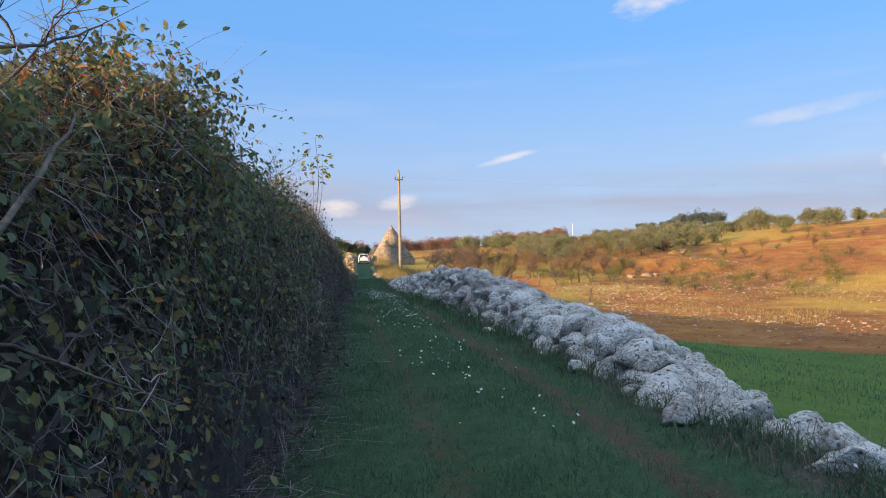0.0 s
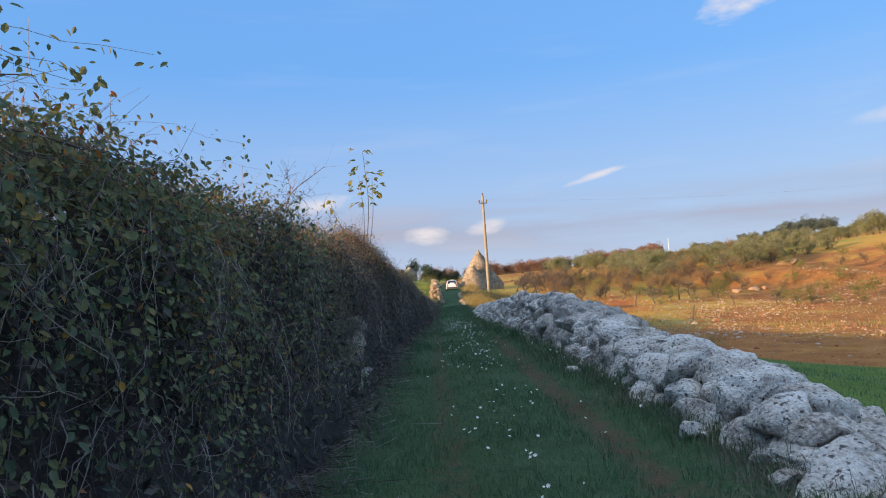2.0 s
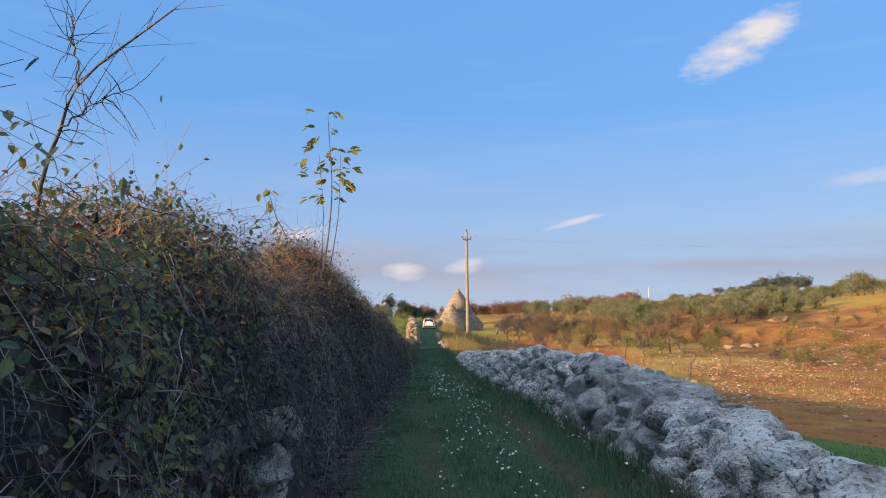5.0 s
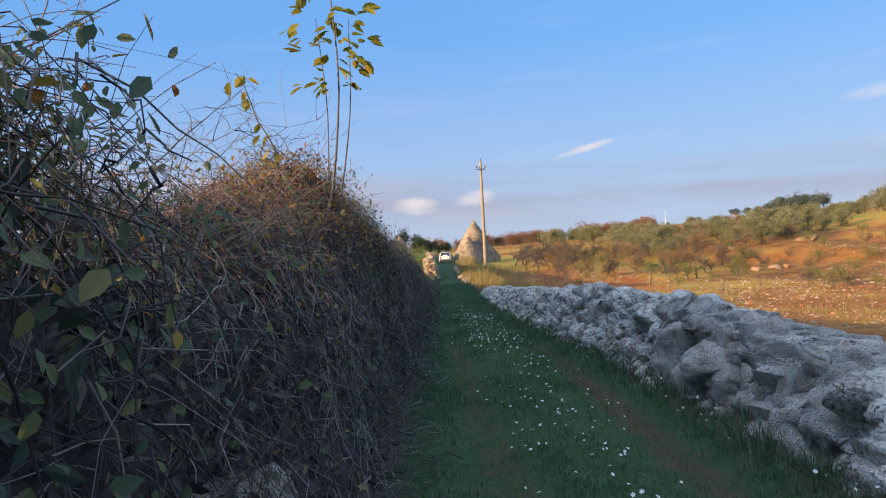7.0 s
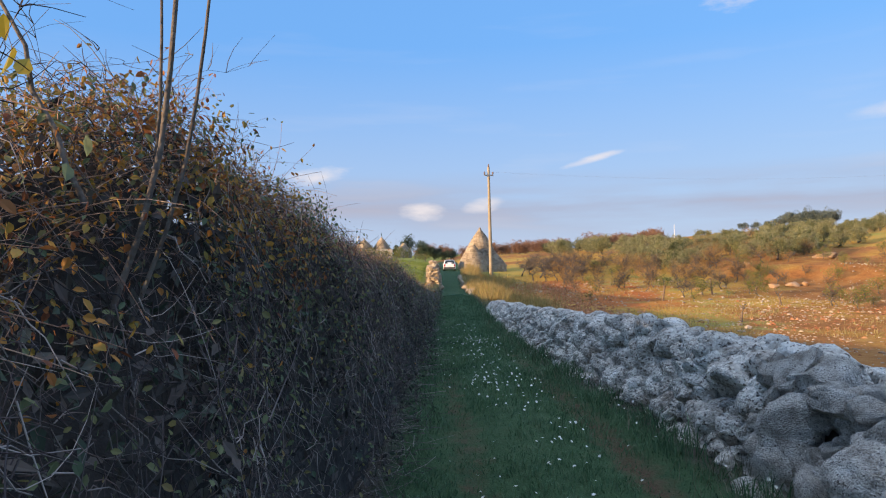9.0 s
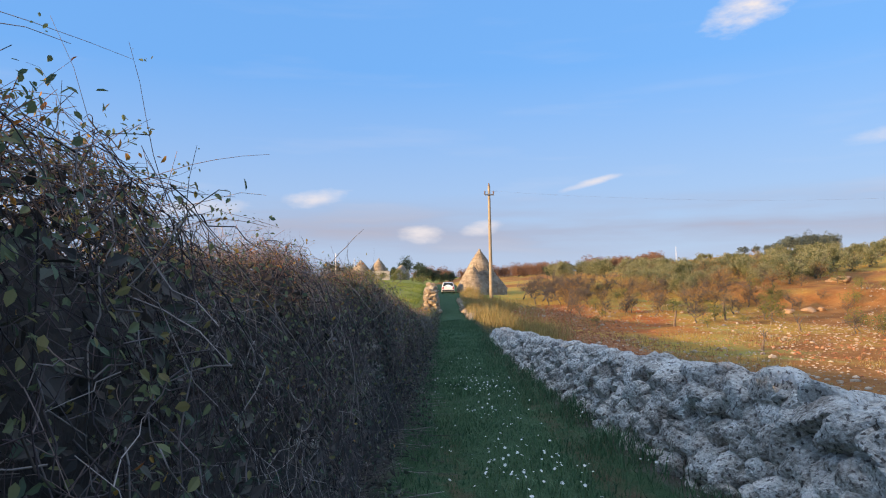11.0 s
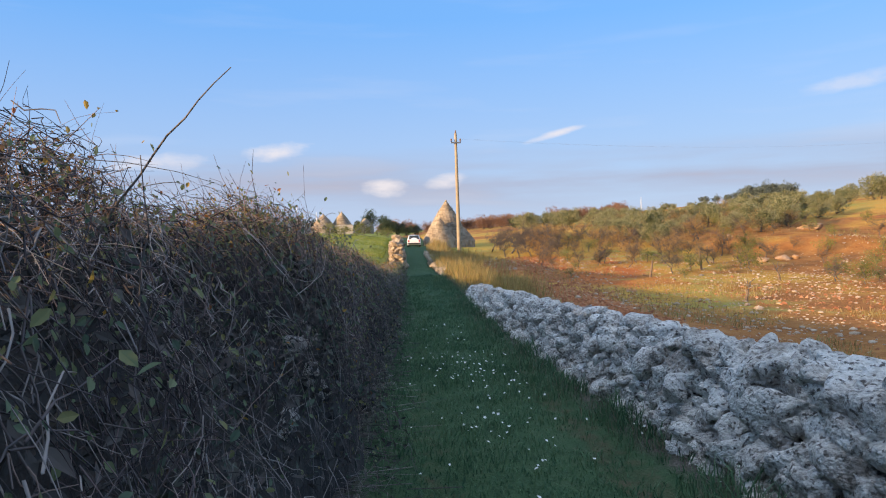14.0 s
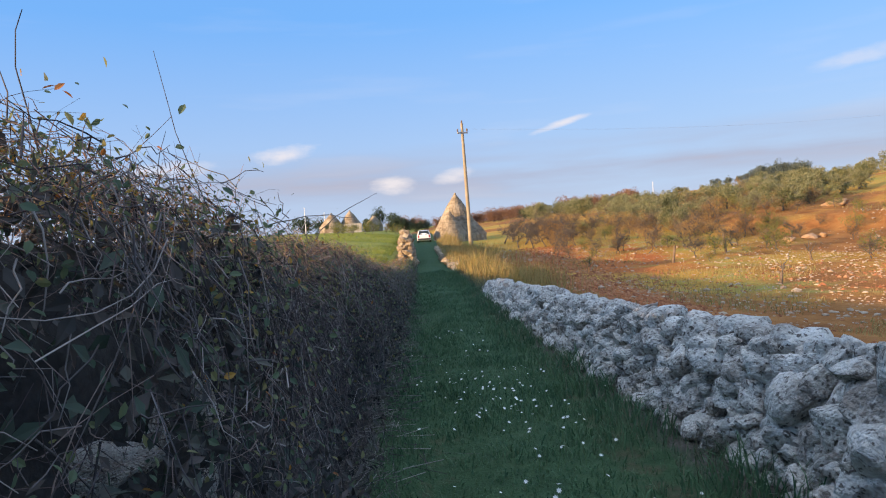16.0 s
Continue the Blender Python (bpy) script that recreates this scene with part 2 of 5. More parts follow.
bramble_leaf = material("bramble_leaf", [(0.054, 0.085, 0.063), (0.085, 0.13, 0.085), (0.132, 0.179, 0.099), (0.179, 0.202, 0.095), (0.224, 0.196, 0.078), (0.213, 0.112, 0.065)], 0.8, 0.55, island=0.6, fine=0.1, spread=0.4, translucent=0.4)
rust_leaf = material("rust_leaf", [(0.17, 0.06, 0.03), (0.36, 0.15, 0.045), (0.46, 0.27, 0.06), (0.22, 0.18, 0.045)], 1.0, 0.6, island=1.0, translucent=0.3)
sapling_leaf = material("sapling_leaf", [(0.15, 0.17, 0.03), (0.30, 0.27, 0.04), (0.45, 0.32, 0.05)], 2.0, 0.5, island=1.0, translucent=0.35)
twig = material("dry_twig", [(0.037, 0.032, 0.035), (0.079, 0.068, 0.071), (0.146, 0.128, 0.127), (0.329, 0.293, 0.275)], 1.5, 0.85, island=1.1, fine=0.2)
# lightened so the crest canes read as a sunlit band
cane = material("sunlit_bramble_cane", [(0.20, 0.11, 0.08), (0.34, 0.21, 0.15), (0.48, 0.36, 0.27)], 2.0, 0.7, island=0.8)
tangle = material("bramble_tangle", [(0.031, 0.024, 0.029), (0.066, 0.049, 0.054), (0.12, 0.088, 0.086), (0.24, 0.18, 0.162)], 1.5, 0.8, island=1.0, fine=0.2)
bark = material("grey_bark", [(0.055, 0.045, 0.038), (0.13, 0.11, 0.095), (0.23, 0.20, 0.17)], 7, 0.9, 0.6, 40)
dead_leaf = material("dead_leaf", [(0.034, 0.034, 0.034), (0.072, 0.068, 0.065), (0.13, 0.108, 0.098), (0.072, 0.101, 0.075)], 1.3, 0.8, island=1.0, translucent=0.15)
hedge_shade = material("inner_thicket", [(0.020, 0.018, 0.018), (0.042, 0.039, 0.037), (0.07, 0.063, 0.058)], 5, 1.0, 1.0, 14)
grass_blade = material("grass_blade", [(0.050, 0.104, 0.058), (0.078, 0.156, 0.079), (0.105, 0.192, 0.097), (0.145, 0.198, 0.11)], 0.9, 0.6, island=0.7, spread=0.8, translucent=0.3)
meadow_blade = material("meadow_blade", [(0.13, 0.17, 0.035), (0.24, 0.29, 0.055), (0.36, 0.36, 0.09)], 0.3, 0.6, island=0.7, translucent=0.35)
dry_grass = material("dry_grass", [(0.20, 0.14, 0.05), (0.36, 0.25, 0.09), (0.48, 0.36, 0.15), (0.22, 0.22, 0.06)], 0.5, 0.7, island=0.9, translucent=0.35)
grey_weed = material("grey_weed", [(0.09, 0.10, 0.06), (0.18, 0.18, 0.11), (0.30, 0.26, 0.19)], 1.5, 0.8, island=0.9, translucent=0.2)
petal = material("white_petal", [(0.70, 0.70, 0.66), (0.82, 0.82, 0.80)], 5, 0.6)
stem_green = material("stem_green", [(0.06, 0.12, 0.03), (0.10, 0.17, 0.05)], 5, 0.6)
olive_leaf = material("olive_leaf", [(0.09, 0.105, 0.045), (0.18, 0.19, 0.09), (0.28, 0.28, 0.15), (0.38, 0.36, 0.21)], 0.5, 0.6, island=0.9, per_object=0.25, translucent=0.2)
brown_leaf = material("autumn_leaf", [(0.19, 0.105, 0.04), (0.32, 0.185, 0.07), (0.43, 0.28, 0.11)], 0.5, 0.75, island=0.8, per_object=0.5, translucent=0.2)
red_leaf = material("red_brown_leaf", [(0.12, 0.068, 0.048), (0.19, 0.108, 0.072), (0.25, 0.155, 0.10)], 0.5, 0.75, island=0.8, per_object=0.3)
shrub_leaf = material("green_shrub_leaf", [(0.08, 0.10, 0.025), (0.17, 0.18, 0.05), (0.27, 0.24, 0.07)], 0.5, 0.7, island=0.8, per_object=0.4, translucent=0.25)
# paler and bluer than pine_leaf: distance haze put into the colour
hazed_pine_leaf = material("hazed_pine_needle", [(0.06, 0.085, 0.085), (0.10, 0.13, 0.12), (0.14, 0.17, 0.14)], 0.4, 0.7, island=0.8, per_object=0.2)
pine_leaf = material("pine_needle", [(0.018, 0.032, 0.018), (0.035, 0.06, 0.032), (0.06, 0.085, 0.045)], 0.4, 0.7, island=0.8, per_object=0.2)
concrete = material("pole_concrete", [(0.24, 0.19, 0.13), (0.34, 0.28, 0.195), (0.43, 0.37, 0.28)], 1.4, 0.85, 0.2, 40)
steel = material("galvanised_steel", [(0.22, 0.22, 0.22), (0.36, 0.36, 0.36)], 8, 0.45, metallic=0.8)
ceramic = material("insulator_ceramic", [(0.16, 0.10, 0.07), (0.24, 0.16, 0.11)], 8, 0.25)
wire = material("wire_metal", [(0.30, 0.31, 0.33), (0.4, 0.41, 0.43)], 4, 0.5)
white_mast = material("white_mast_paint", [(0.70, 0.70, 0.68), (0.8, 0.8, 0.78)], 3, 0.5)
car_paint = material("white_car_paint", [(0.74, 0.75, 0.77), (0.8, 0.81, 0.83)], 2, 0.25, fine=0.05)
car_glass = material("car_glass", [(0.015, 0.02, 0.025), (0.025, 0.03, 0.035)], 2, 0.06)
car_glass.node_tree.nodes["Principled BSDF"].inputs["Specular IOR Level"].default_value = 0.6
rubber = material("tyre_rubber", [(0.015, 0.015, 0.015), (0.03, 0.03, 0.03)], 8, 0.9)
red_lens = material("red_lens", [(0.30, 0.01, 0.01), (0.42, 0.02, 0.02)], 5, 0.2)
grey_plastic = material("grey_plastic", [(0.03, 0.03, 0.035), (0.06, 0.06, 0.065)], 6, 0.6)
weathered_wood = material("weathered_wood", [(0.09, 0.06, 0.04), (0.18, 0.13, 0.09), (0.26, 0.20, 0.14)], 6, 0.9, 0.6, 30)
plaster = material("old_plaster", [(0.30, 0.28, 0.25), (0.42, 0.40, 0.37)], 2, 0.9, 0.3, 12)


def ground_material():
    mat = bpy.data.materials.new("earth_and_grass")
    mat.use_nodes = True
    nt = mat.node_tree
    N, L = nt.nodes.new, nt.links.new
    bs = nt.nodes["Principled BSDF"]
    bs.inputs["Roughness"].default_value = 0.95
    bs.inputs["Specular IOR Level"].default_value = 0.1
    co = N("ShaderNodeTexCoord").outputs["Object"]

    def tex(s, detail=6, rough=0.6):
        n = N("ShaderNodeTexNoise")
        n.inputs["Scale"].default_value, n.inputs["Detail"].default_value, n.inputs["Roughness"].default_value = s, detail, rough
        L(co, n.inputs["Vector"])
        return n.outputs["Fac"]

    def ramp(fac, cols):
        r = N("ShaderNodeValToRGB")
        els = r.color_ramp.elements
        while len(els) < len(cols):
            els.new(0.5)
        for i, (p, c) in enumerate(cols):
            els[i].position, els[i].color = p, (*c, 1)
        L(fac, r.inputs["Fac"])
        return r.outputs["Color"]

    def m(op, a, b, clamp=False):
        n = N("ShaderNodeMath")
        n.operation, n.use_clamp = op, clamp
        for i, v in enumerate((a, b)):
            if isinstance(v, (int, float)):
                n.inputs[i].default_value = v
            else:
                L(v, n.inputs[i])
        return n.outputs[0]

    def masked(name, fac_noise, amount, soft=0.35):
        a = N("ShaderNodeAttribute")
        a.attribute_name = name
        v = m("ADD", a.outputs["Fac"], m("MULTIPLY", m("SUBTRACT", fac_noise, 0.5), amount))
        return m("ADD", m("DIVIDE", m("SUBTRACT", v, 0.5), soft), 0.5, True)

    def mix(f, a, b):
        x = N("ShaderNodeMix")
        x.data_type = "RGBA"
        L(f, x.inputs["Factor"])
        L(a, x.inputs["A"])
        L(b, x.inputs["B"])
        return x.outputs["Result"]

    coarse, mid, fine, grit = tex(0.09), tex(0.55), tex(5.0), tex(40, 4)
    soil = ramp(m("ADD", m("MULTIPLY", mid, 0.6), m("MULTIPLY", fine, 0.4)), [(0.28, (0.16, 0.062, 0.024)), (0.5, (0.34, 0.145, 0.045)), (0.72, (0.48, 0.25, 0.085))])
    red = ramp(m("ADD", m("MULTIPLY", mid, 0.4), m("MULTIPLY", fine, 0.6)), [(0.28, (0.27, 0.075, 0.026)), (0.55, (0.50, 0.165, 0.048)), (0.75, (0.58, 0.27, 0.09))])
    straw = ramp(m("ADD", m("MULTIPLY", mid, 0.5), m("MULTIPLY", fine, 0.5)), [(0.28, (0.29, 0.165, 0.038)), (0.5, (0.53, 0.30, 0.06)), (0.72, (0.62, 0.41, 0.10))])
    meadow = ramp(m("ADD", m("MULTIPLY", mid, 0.5), m("MULTIPLY", fine, 0.5)), [(0.28, (0.14, 0.165, 0.035)), (0.5, (0.27, 0.28, 0.065)), (0.75, (0.42, 0.36, 0.12))])
    crop = ramp(m("ADD", m("MULTIPLY", mid, 0.5), m("MULTIPLY", fine, 0.5)), [(0.3, (0.065, 0.115, 0.025)), (0.5, (0.11, 0.175, 0.038)), (0.75, (0.16, 0.21, 0.055))])
    lane = ramp(m("ADD", m("MULTIPLY", mid, 0.4), m("MULTIPLY", fine, 0.6)), [(0.28, (0.030, 0.058, 0.030)), (0.5, (0.050, 0.096, 0.046)), (0.75, (0.086, 0.118, 0.066))])
    rut = ramp(m("ADD", m("MULTIPLY", mid, 0.4), m("MULTIPLY", grit, 0.6)), [(0.25, (0.05, 0.038, 0.025)), (0.5, (0.10, 0.07, 0.045)), (0.8, (0.17, 0.13, 0.09))])
    litter = ramp(m("ADD", m("MULTIPLY", fine, 0.4), m("MULTIPLY", grit, 0.6)), [(0.3, (0.035, 0.03, 0.025)), (0.5, (0.09, 0.08, 0.068)), (0.75, (0.20, 0.18, 0.155))])
    col = soil
    col = mix(masked("red_soil", mid, 0.9), col, red)
    col = mix(masked("straw", coarse, 2.2), col, straw)
    col = mix(masked("meadow", mid, 1.3), col, meadow)
    col = mix(masked("crop", mid, 0.45, 0.25), col, crop)
    col = mix(masked("lane", fine, 0.5), col, lane)
    col = mix(masked("rut", fine, 0.9), col, rut)
    col = mix(masked("litter", fine, 0.7), col, litter)
    L(col, bs.inputs["Base Color"])
    b = N("ShaderNodeBump")
    b.inputs["Strength"].default_value, b.inputs["Distance"].default_value = 0.9, 0.06
    L(m("ADD", fine, m("MULTIPLY", grit, 0.35)), b.inputs["Height"])
    L(b.outputs[0], bs.inputs["Normal"])
    return mat


earth = ground_material()

# ---------------------------------------------------------------- plan of the lane (x against y, z against y)
lane_z = lerp_table([(-30, 0.05), (0, 0.0), (19, 0.0), (25, -0.24), (32, -0.42), (40, -0.5), (60, -0.45), (80, -0.2), (100, 0.0), (130, 0.4), (200, 1.0)])
hedge_foot = lerp_table([(-30, -0.1), (0, -0.15), (6, -0.25), (12, -0.55), (18, -0.85), (24, -1.1), (30, -1.35), (42, -1.75), (58, -2.4), (102, -4.6), (150, -7)])
wall_foot = lerp_table([(-30, 3.8), (0, 3.4), (4, 3.1), (6, 2.85), (8, 2.62), (10, 2.4), (13, 2.12), (17, 1.82), (20, 1.45), (23, 1.22), (26, 1.05), (35, 0.55), (40, 0.35), (57, -0.65), (102, -2.0), (150, -4)])
wall_top = lerp_table([(2.6, -0.2), (3.4, -0.12), (4.3, -0.05), (5.2, 0.02), (6.1, 0.24), (6.8, 0.42), (8, 0.46), (9, 0.48), (10, 0.46), (11.7, 0.53), (13.4, 0.70), (14.3, 0.72), (16, 0.86), (18, 0.88), (20, 0.82), (22, 0.70), (23.9, 0.59), (25.5, 0.50), (30, 0.25), (35, 0.06), (39, -0.15), (40, -0.3)])
hedge_top = lerp_table([(-6, 1.80), (0, 1.77), (1.5, 1.68), (2.4, 1.99), (3, 2.15), (4.3, 2.14), (4.9, 1.82), (5.4, 1.92), (6.1, 2.12), (7, 1.87), (8, 1.85), (9, 1.90), (10, 1.85), (11, 1.73), (12, 1.95), (13.2, 2.40), (14.4, 2.18), (15.3, 2.01), (16.5, 1.92), (17.5, 1.75), (18.3, 1.80), (19.3, 1.97), (20.5, 1.80), (22, 1.61), (24, 1.36), (25, 1.42), (28, 1.26), (33, 0.77), (38, 0.48), (42, 0.25), (48, 0.08), (56, 0.00), (58, -0.35)])


def smooth(a, b, v):
    t = np.clip((np.asarray(v, float) - a) / (b - a), 0, 1)
    return t * t * (3 - 2 * t)


hill_top = lerp_table([(-180, 3.0), (-40, 3.2), (-12, 2.4), (-4, 1.6), (2, 1.2), (10, 2.4), (20, 4.6), (30, 6.1), (34, 7.1), (42, 8.8), (60, 10.0), (110, 6), (180, 3.0)])
far_rise = lerp_table([(-180, 0.004), (-10, 0.004), (2, 0.010), (9, 0.017), (20, 0.034), (30, 0.040), (60, 0.03), (180, 0.004)])


def height(x, y):
    """Height of the land."""
    x, y = np.asarray(x, float), np.asarray(y, float)
    base = lane_z(y)
    r = np.hypot(x, y - 10)
    az = np.degrees(np.arctan2(x, y - 10))
    left, right = hedge_foot(y), wall_foot(y)
    # the field beyond the stone wall lies lower, the meadow beyond the hedge a little higher
    dr, dl = x - right - 0.9, left - 0.6 - x
    fieldz = base - 1.0 * smooth(0, 2.2, dr) - 1.15 * smooth(1.5, 14, dr) * smooth(95, 45, y) - 0.25 * smooth(1.5, 14, dr)
    z = np.where(dr > 0, fieldz, base)
    z = np.where(dl > 0, base + 0.55 * smooth(0, 2.0, dl) + 0.5 * smooth(40, 100, y) * smooth(0, 8, dl), z)
    rise = smooth(48, 165, r)
    far = np.maximum(r - 150, 0)
    hill = hill_top(az) + far_rise(az) * np.minimum(far, 520) * smooth(0, 60, far)
    w = rise * np.where(dr > 0, 1.0, smooth(70, 170, r))
    z = z * (1 - w) + hill * w
    p = np.stack([x, y, 0 * x], -1).reshape(-1, 3)
    outside = np.maximum(smooth(0, 2, dr), smooth(0, 2, dl))
    z = z + (fbm(p * 0.045, 4, 5).reshape(x.shape) * 0.5 * smooth(25, 80, r) + fbm(p * 0.5, 3, 9).reshape(x.shape) * 0.05) * outside
    # a low cut bank on the slope
    bank = smooth(0, 3, y - 84 + 0.55 * (x - 34)) * smooth(14, 4, np.abs(x - 36))
    z = z + 1.1 * (bank - 0.5) * smooth(18, 6, np.abs(x - 36)) * smooth(30, 10, np.abs(y - 84))
    # two wheel ruts
    c = (left + right) / 2
    for off in (-0.62, 0.72):
        z = z - 0.045 * np.exp(-((x - c - off) / 0.2) ** 2) * (1 - outside)
    z = z + 0.03 * np.exp(-((x - c) / 0.3) ** 2) * (1 - outside)
    return z


def build_ground():
    def axis(fine_lo, fine_hi, step, far, n):
        inner = np.arange(fine_lo, fine_hi, step)
        k = np.linspace(0, 1, n + 1)[1:]
        grow = (np.exp(k * 5.2) - 1) / (math.exp(5.2) - 1)
        return np.concatenate([(fine_lo - grow * far)[::-1], inner, inner[-1] + grow * far])

    xs = axis(-4, 16, 0.16, 1500, 90)
    ys = axis(-6, 62, 0.2, 1500, 110)
    X, Y = np.meshgrid(xs, ys)
    Z = height(X, Y)
    V = np.stack([X, Y, Z], -1).reshape(-1, 3)
    idx = np.arange(V.shape[0]).reshape(X.shape)
    F = np.stack([idx[:-1, :-1], idx[:-1, 1:], idx[1:, 1:], idx[1:, :-1]], -1).reshape(-1, 4)
    me = mesh_np("ground", V, F, earth, True)
    x, y = V[:, 0], V[:, 1]
    left, right = hedge_foot(y), wall_foot(y)
    c = (left + right) / 2
    r, az = np.hypot(x, y - 10), np.degrees(np.arctan2(x, y - 10))
    dr, dl = x - right, left - x
    inlane = smooth(-0.5, 0.0, -dr + 0.3) * smooth(-0.5, 0.0, -dl + 0.2)
    n = fbm(np.stack([x * 0.05, y * 0.05, 0 * x], -1), 4, 3)
    masks = {
        "lane": inlane * smooth(170, 120, y),
        "rut": inlane * np.maximum(np.exp(-((x - c + 0.62) / 0.26) ** 2) * 0.5, np.exp(-((x - c - 0.72) / 0.27) ** 2) * 0.62) * smooth(40, 15, y),
        "litter": np.maximum(np.exp(-((x - left + 0.25) / 0.33) ** 2) * 0.85 * smooth(45, 30, y), 0.75 * np.exp(-((dr - 0.1) / 0.3) ** 2) * smooth(42, 38, y)) + 0.5 * np.exp(-((dr + 0.2) / 0.5) ** 2) * smooth(8, 5, y),
        "crop": smooth(0.1, 0.7, dr) * smooth(2.0, -2.0, y - (35 - 1.1 * (x - 9))),
        "meadow": np.clip(0.9 * (dl > 0.4) + (dr > 0) * (0.06 + 0.95 * n) * smooth(30, 46, r) * smooth(4, 12, y - 35 + 1.1 * (x - 9)) + 0.7 * (dr > -0.3) * smooth(3.0, 1.5, dr) * smooth(48, 40, y) * smooth(20, 32, y), 0, 0.85),
        "straw": np.clip((dr > 0) * smooth(5, 14, y - 35 + 1.1 * (x - 9)) * (0.28 + 0.9 * n + 0.25 * smooth(8, 0, dr) * smooth(42, 46, y) + 0.2 * smooth(50, 90, r)), 0, 0.9),
        "red_soil": np.clip((dr > 0) * (1.1 * np.exp(-((x - 14) / 6) ** 2 - ((y - 80) / 17) ** 2) + 0.55 * smooth(24, 34, az) * smooth(60, 85, r) + 0.4 * n + 0.9 * np.exp(-((x - 6.7 - 0.065 * (y - 43)) / (1.5 + 0.035 * np.maximum(y - 26, 0))) ** 2) * smooth(24, 32, y) * smooth(95, 75, y)), 0, 1),
    }
    for key, v in masks.items():
        at = me.attributes.new(key, "FLOAT", "POINT")
        at.data.foreach_set("value", np.clip(v, 0, 1).astype(np.float32))
    tagged(new("ground", me), "grassy lane, ploughed red soil and rough hillside", "ground", kind="structure")


build_ground()

# ---------------------------------------------------------------- dry stone wall beside the lane
def ico(level):
    bm = bmesh.new()
    bmesh.ops.create_icosphere(bm, subdivisions=level, radius=1)
    v = np.array([p.co[:] for p in bm.verts])
    bm.verts.ensure_lookup_table()
    f = np.array([[q.index for q in face.verts] for face in bm.faces])
    bm.free()
    return v, f


ICO2, ICO1 = ico(4), ico(3)


def rock(seed, base=ICO1):
    """A weathered block of limestone, about one metre across: cut planes, rounded off, then karst pits and clefts."""
    g = np.random.default_rng(seed)
    v, f = base[0].copy(), base[1]
    for _ in range(11):
        n = g.normal(size=3)
        n /= np.linalg.norm(n)
        d = g.uniform(0.44, 0.82)
        over = np.maximum(v @ n - d, 0)
        v -= over[:, None] * n
    nrm = v / np.linalg.norm(v, axis=1, keepdims=True)
    swell = fbm(v * 1.4 + seed, 3, seed) * 0.13
    pits = -0.075 * np.clip(0.32 - np.abs(fbm(v * 2.6 + seed * 3.1, 2, seed + 5)), 0, 0.32) / 0.32
    grain = fbm(v * 7.0 + seed, 2, seed + 9) * 0.05
    v += nrm * (swell + pits + grain)[:, None]
    return v * 0.665, f


ROCKS = [rock(s) for s in range(14)]
ROCKS_FINE = [rock(s, ICO2) for s in range(14)]


def rock_matrix(at, size, flat=1.0):
    e = Euler((rng.uniform(-0.5, 0.5), rng.uniform(-0.5, 0.5), rng.uniform(0, 6.28)))
    s = Vector((size * rng.uniform(0.85, 1.35), size * rng.uniform(0.8, 1.1), size * rng.uniform(0.6, 0.95) * flat))
    return Matrix.LocRotScale(Vector(at), e, s)


def place_rocks(spots):
    """Joined rocks from a list of matrices."""
    V, F, o = [], [], 0
    for i, mtx in enumerate(spots):
        v, f = ROCKS[int(rng.integers(len(ROCKS)))]
        a = np.array(mtx)
        V.append(v @ a[:3, :3].T + a[:3, 3])
        F.append(f + o)
        o += len(v)
    return np.concatenate(V), np.concatenate(F)


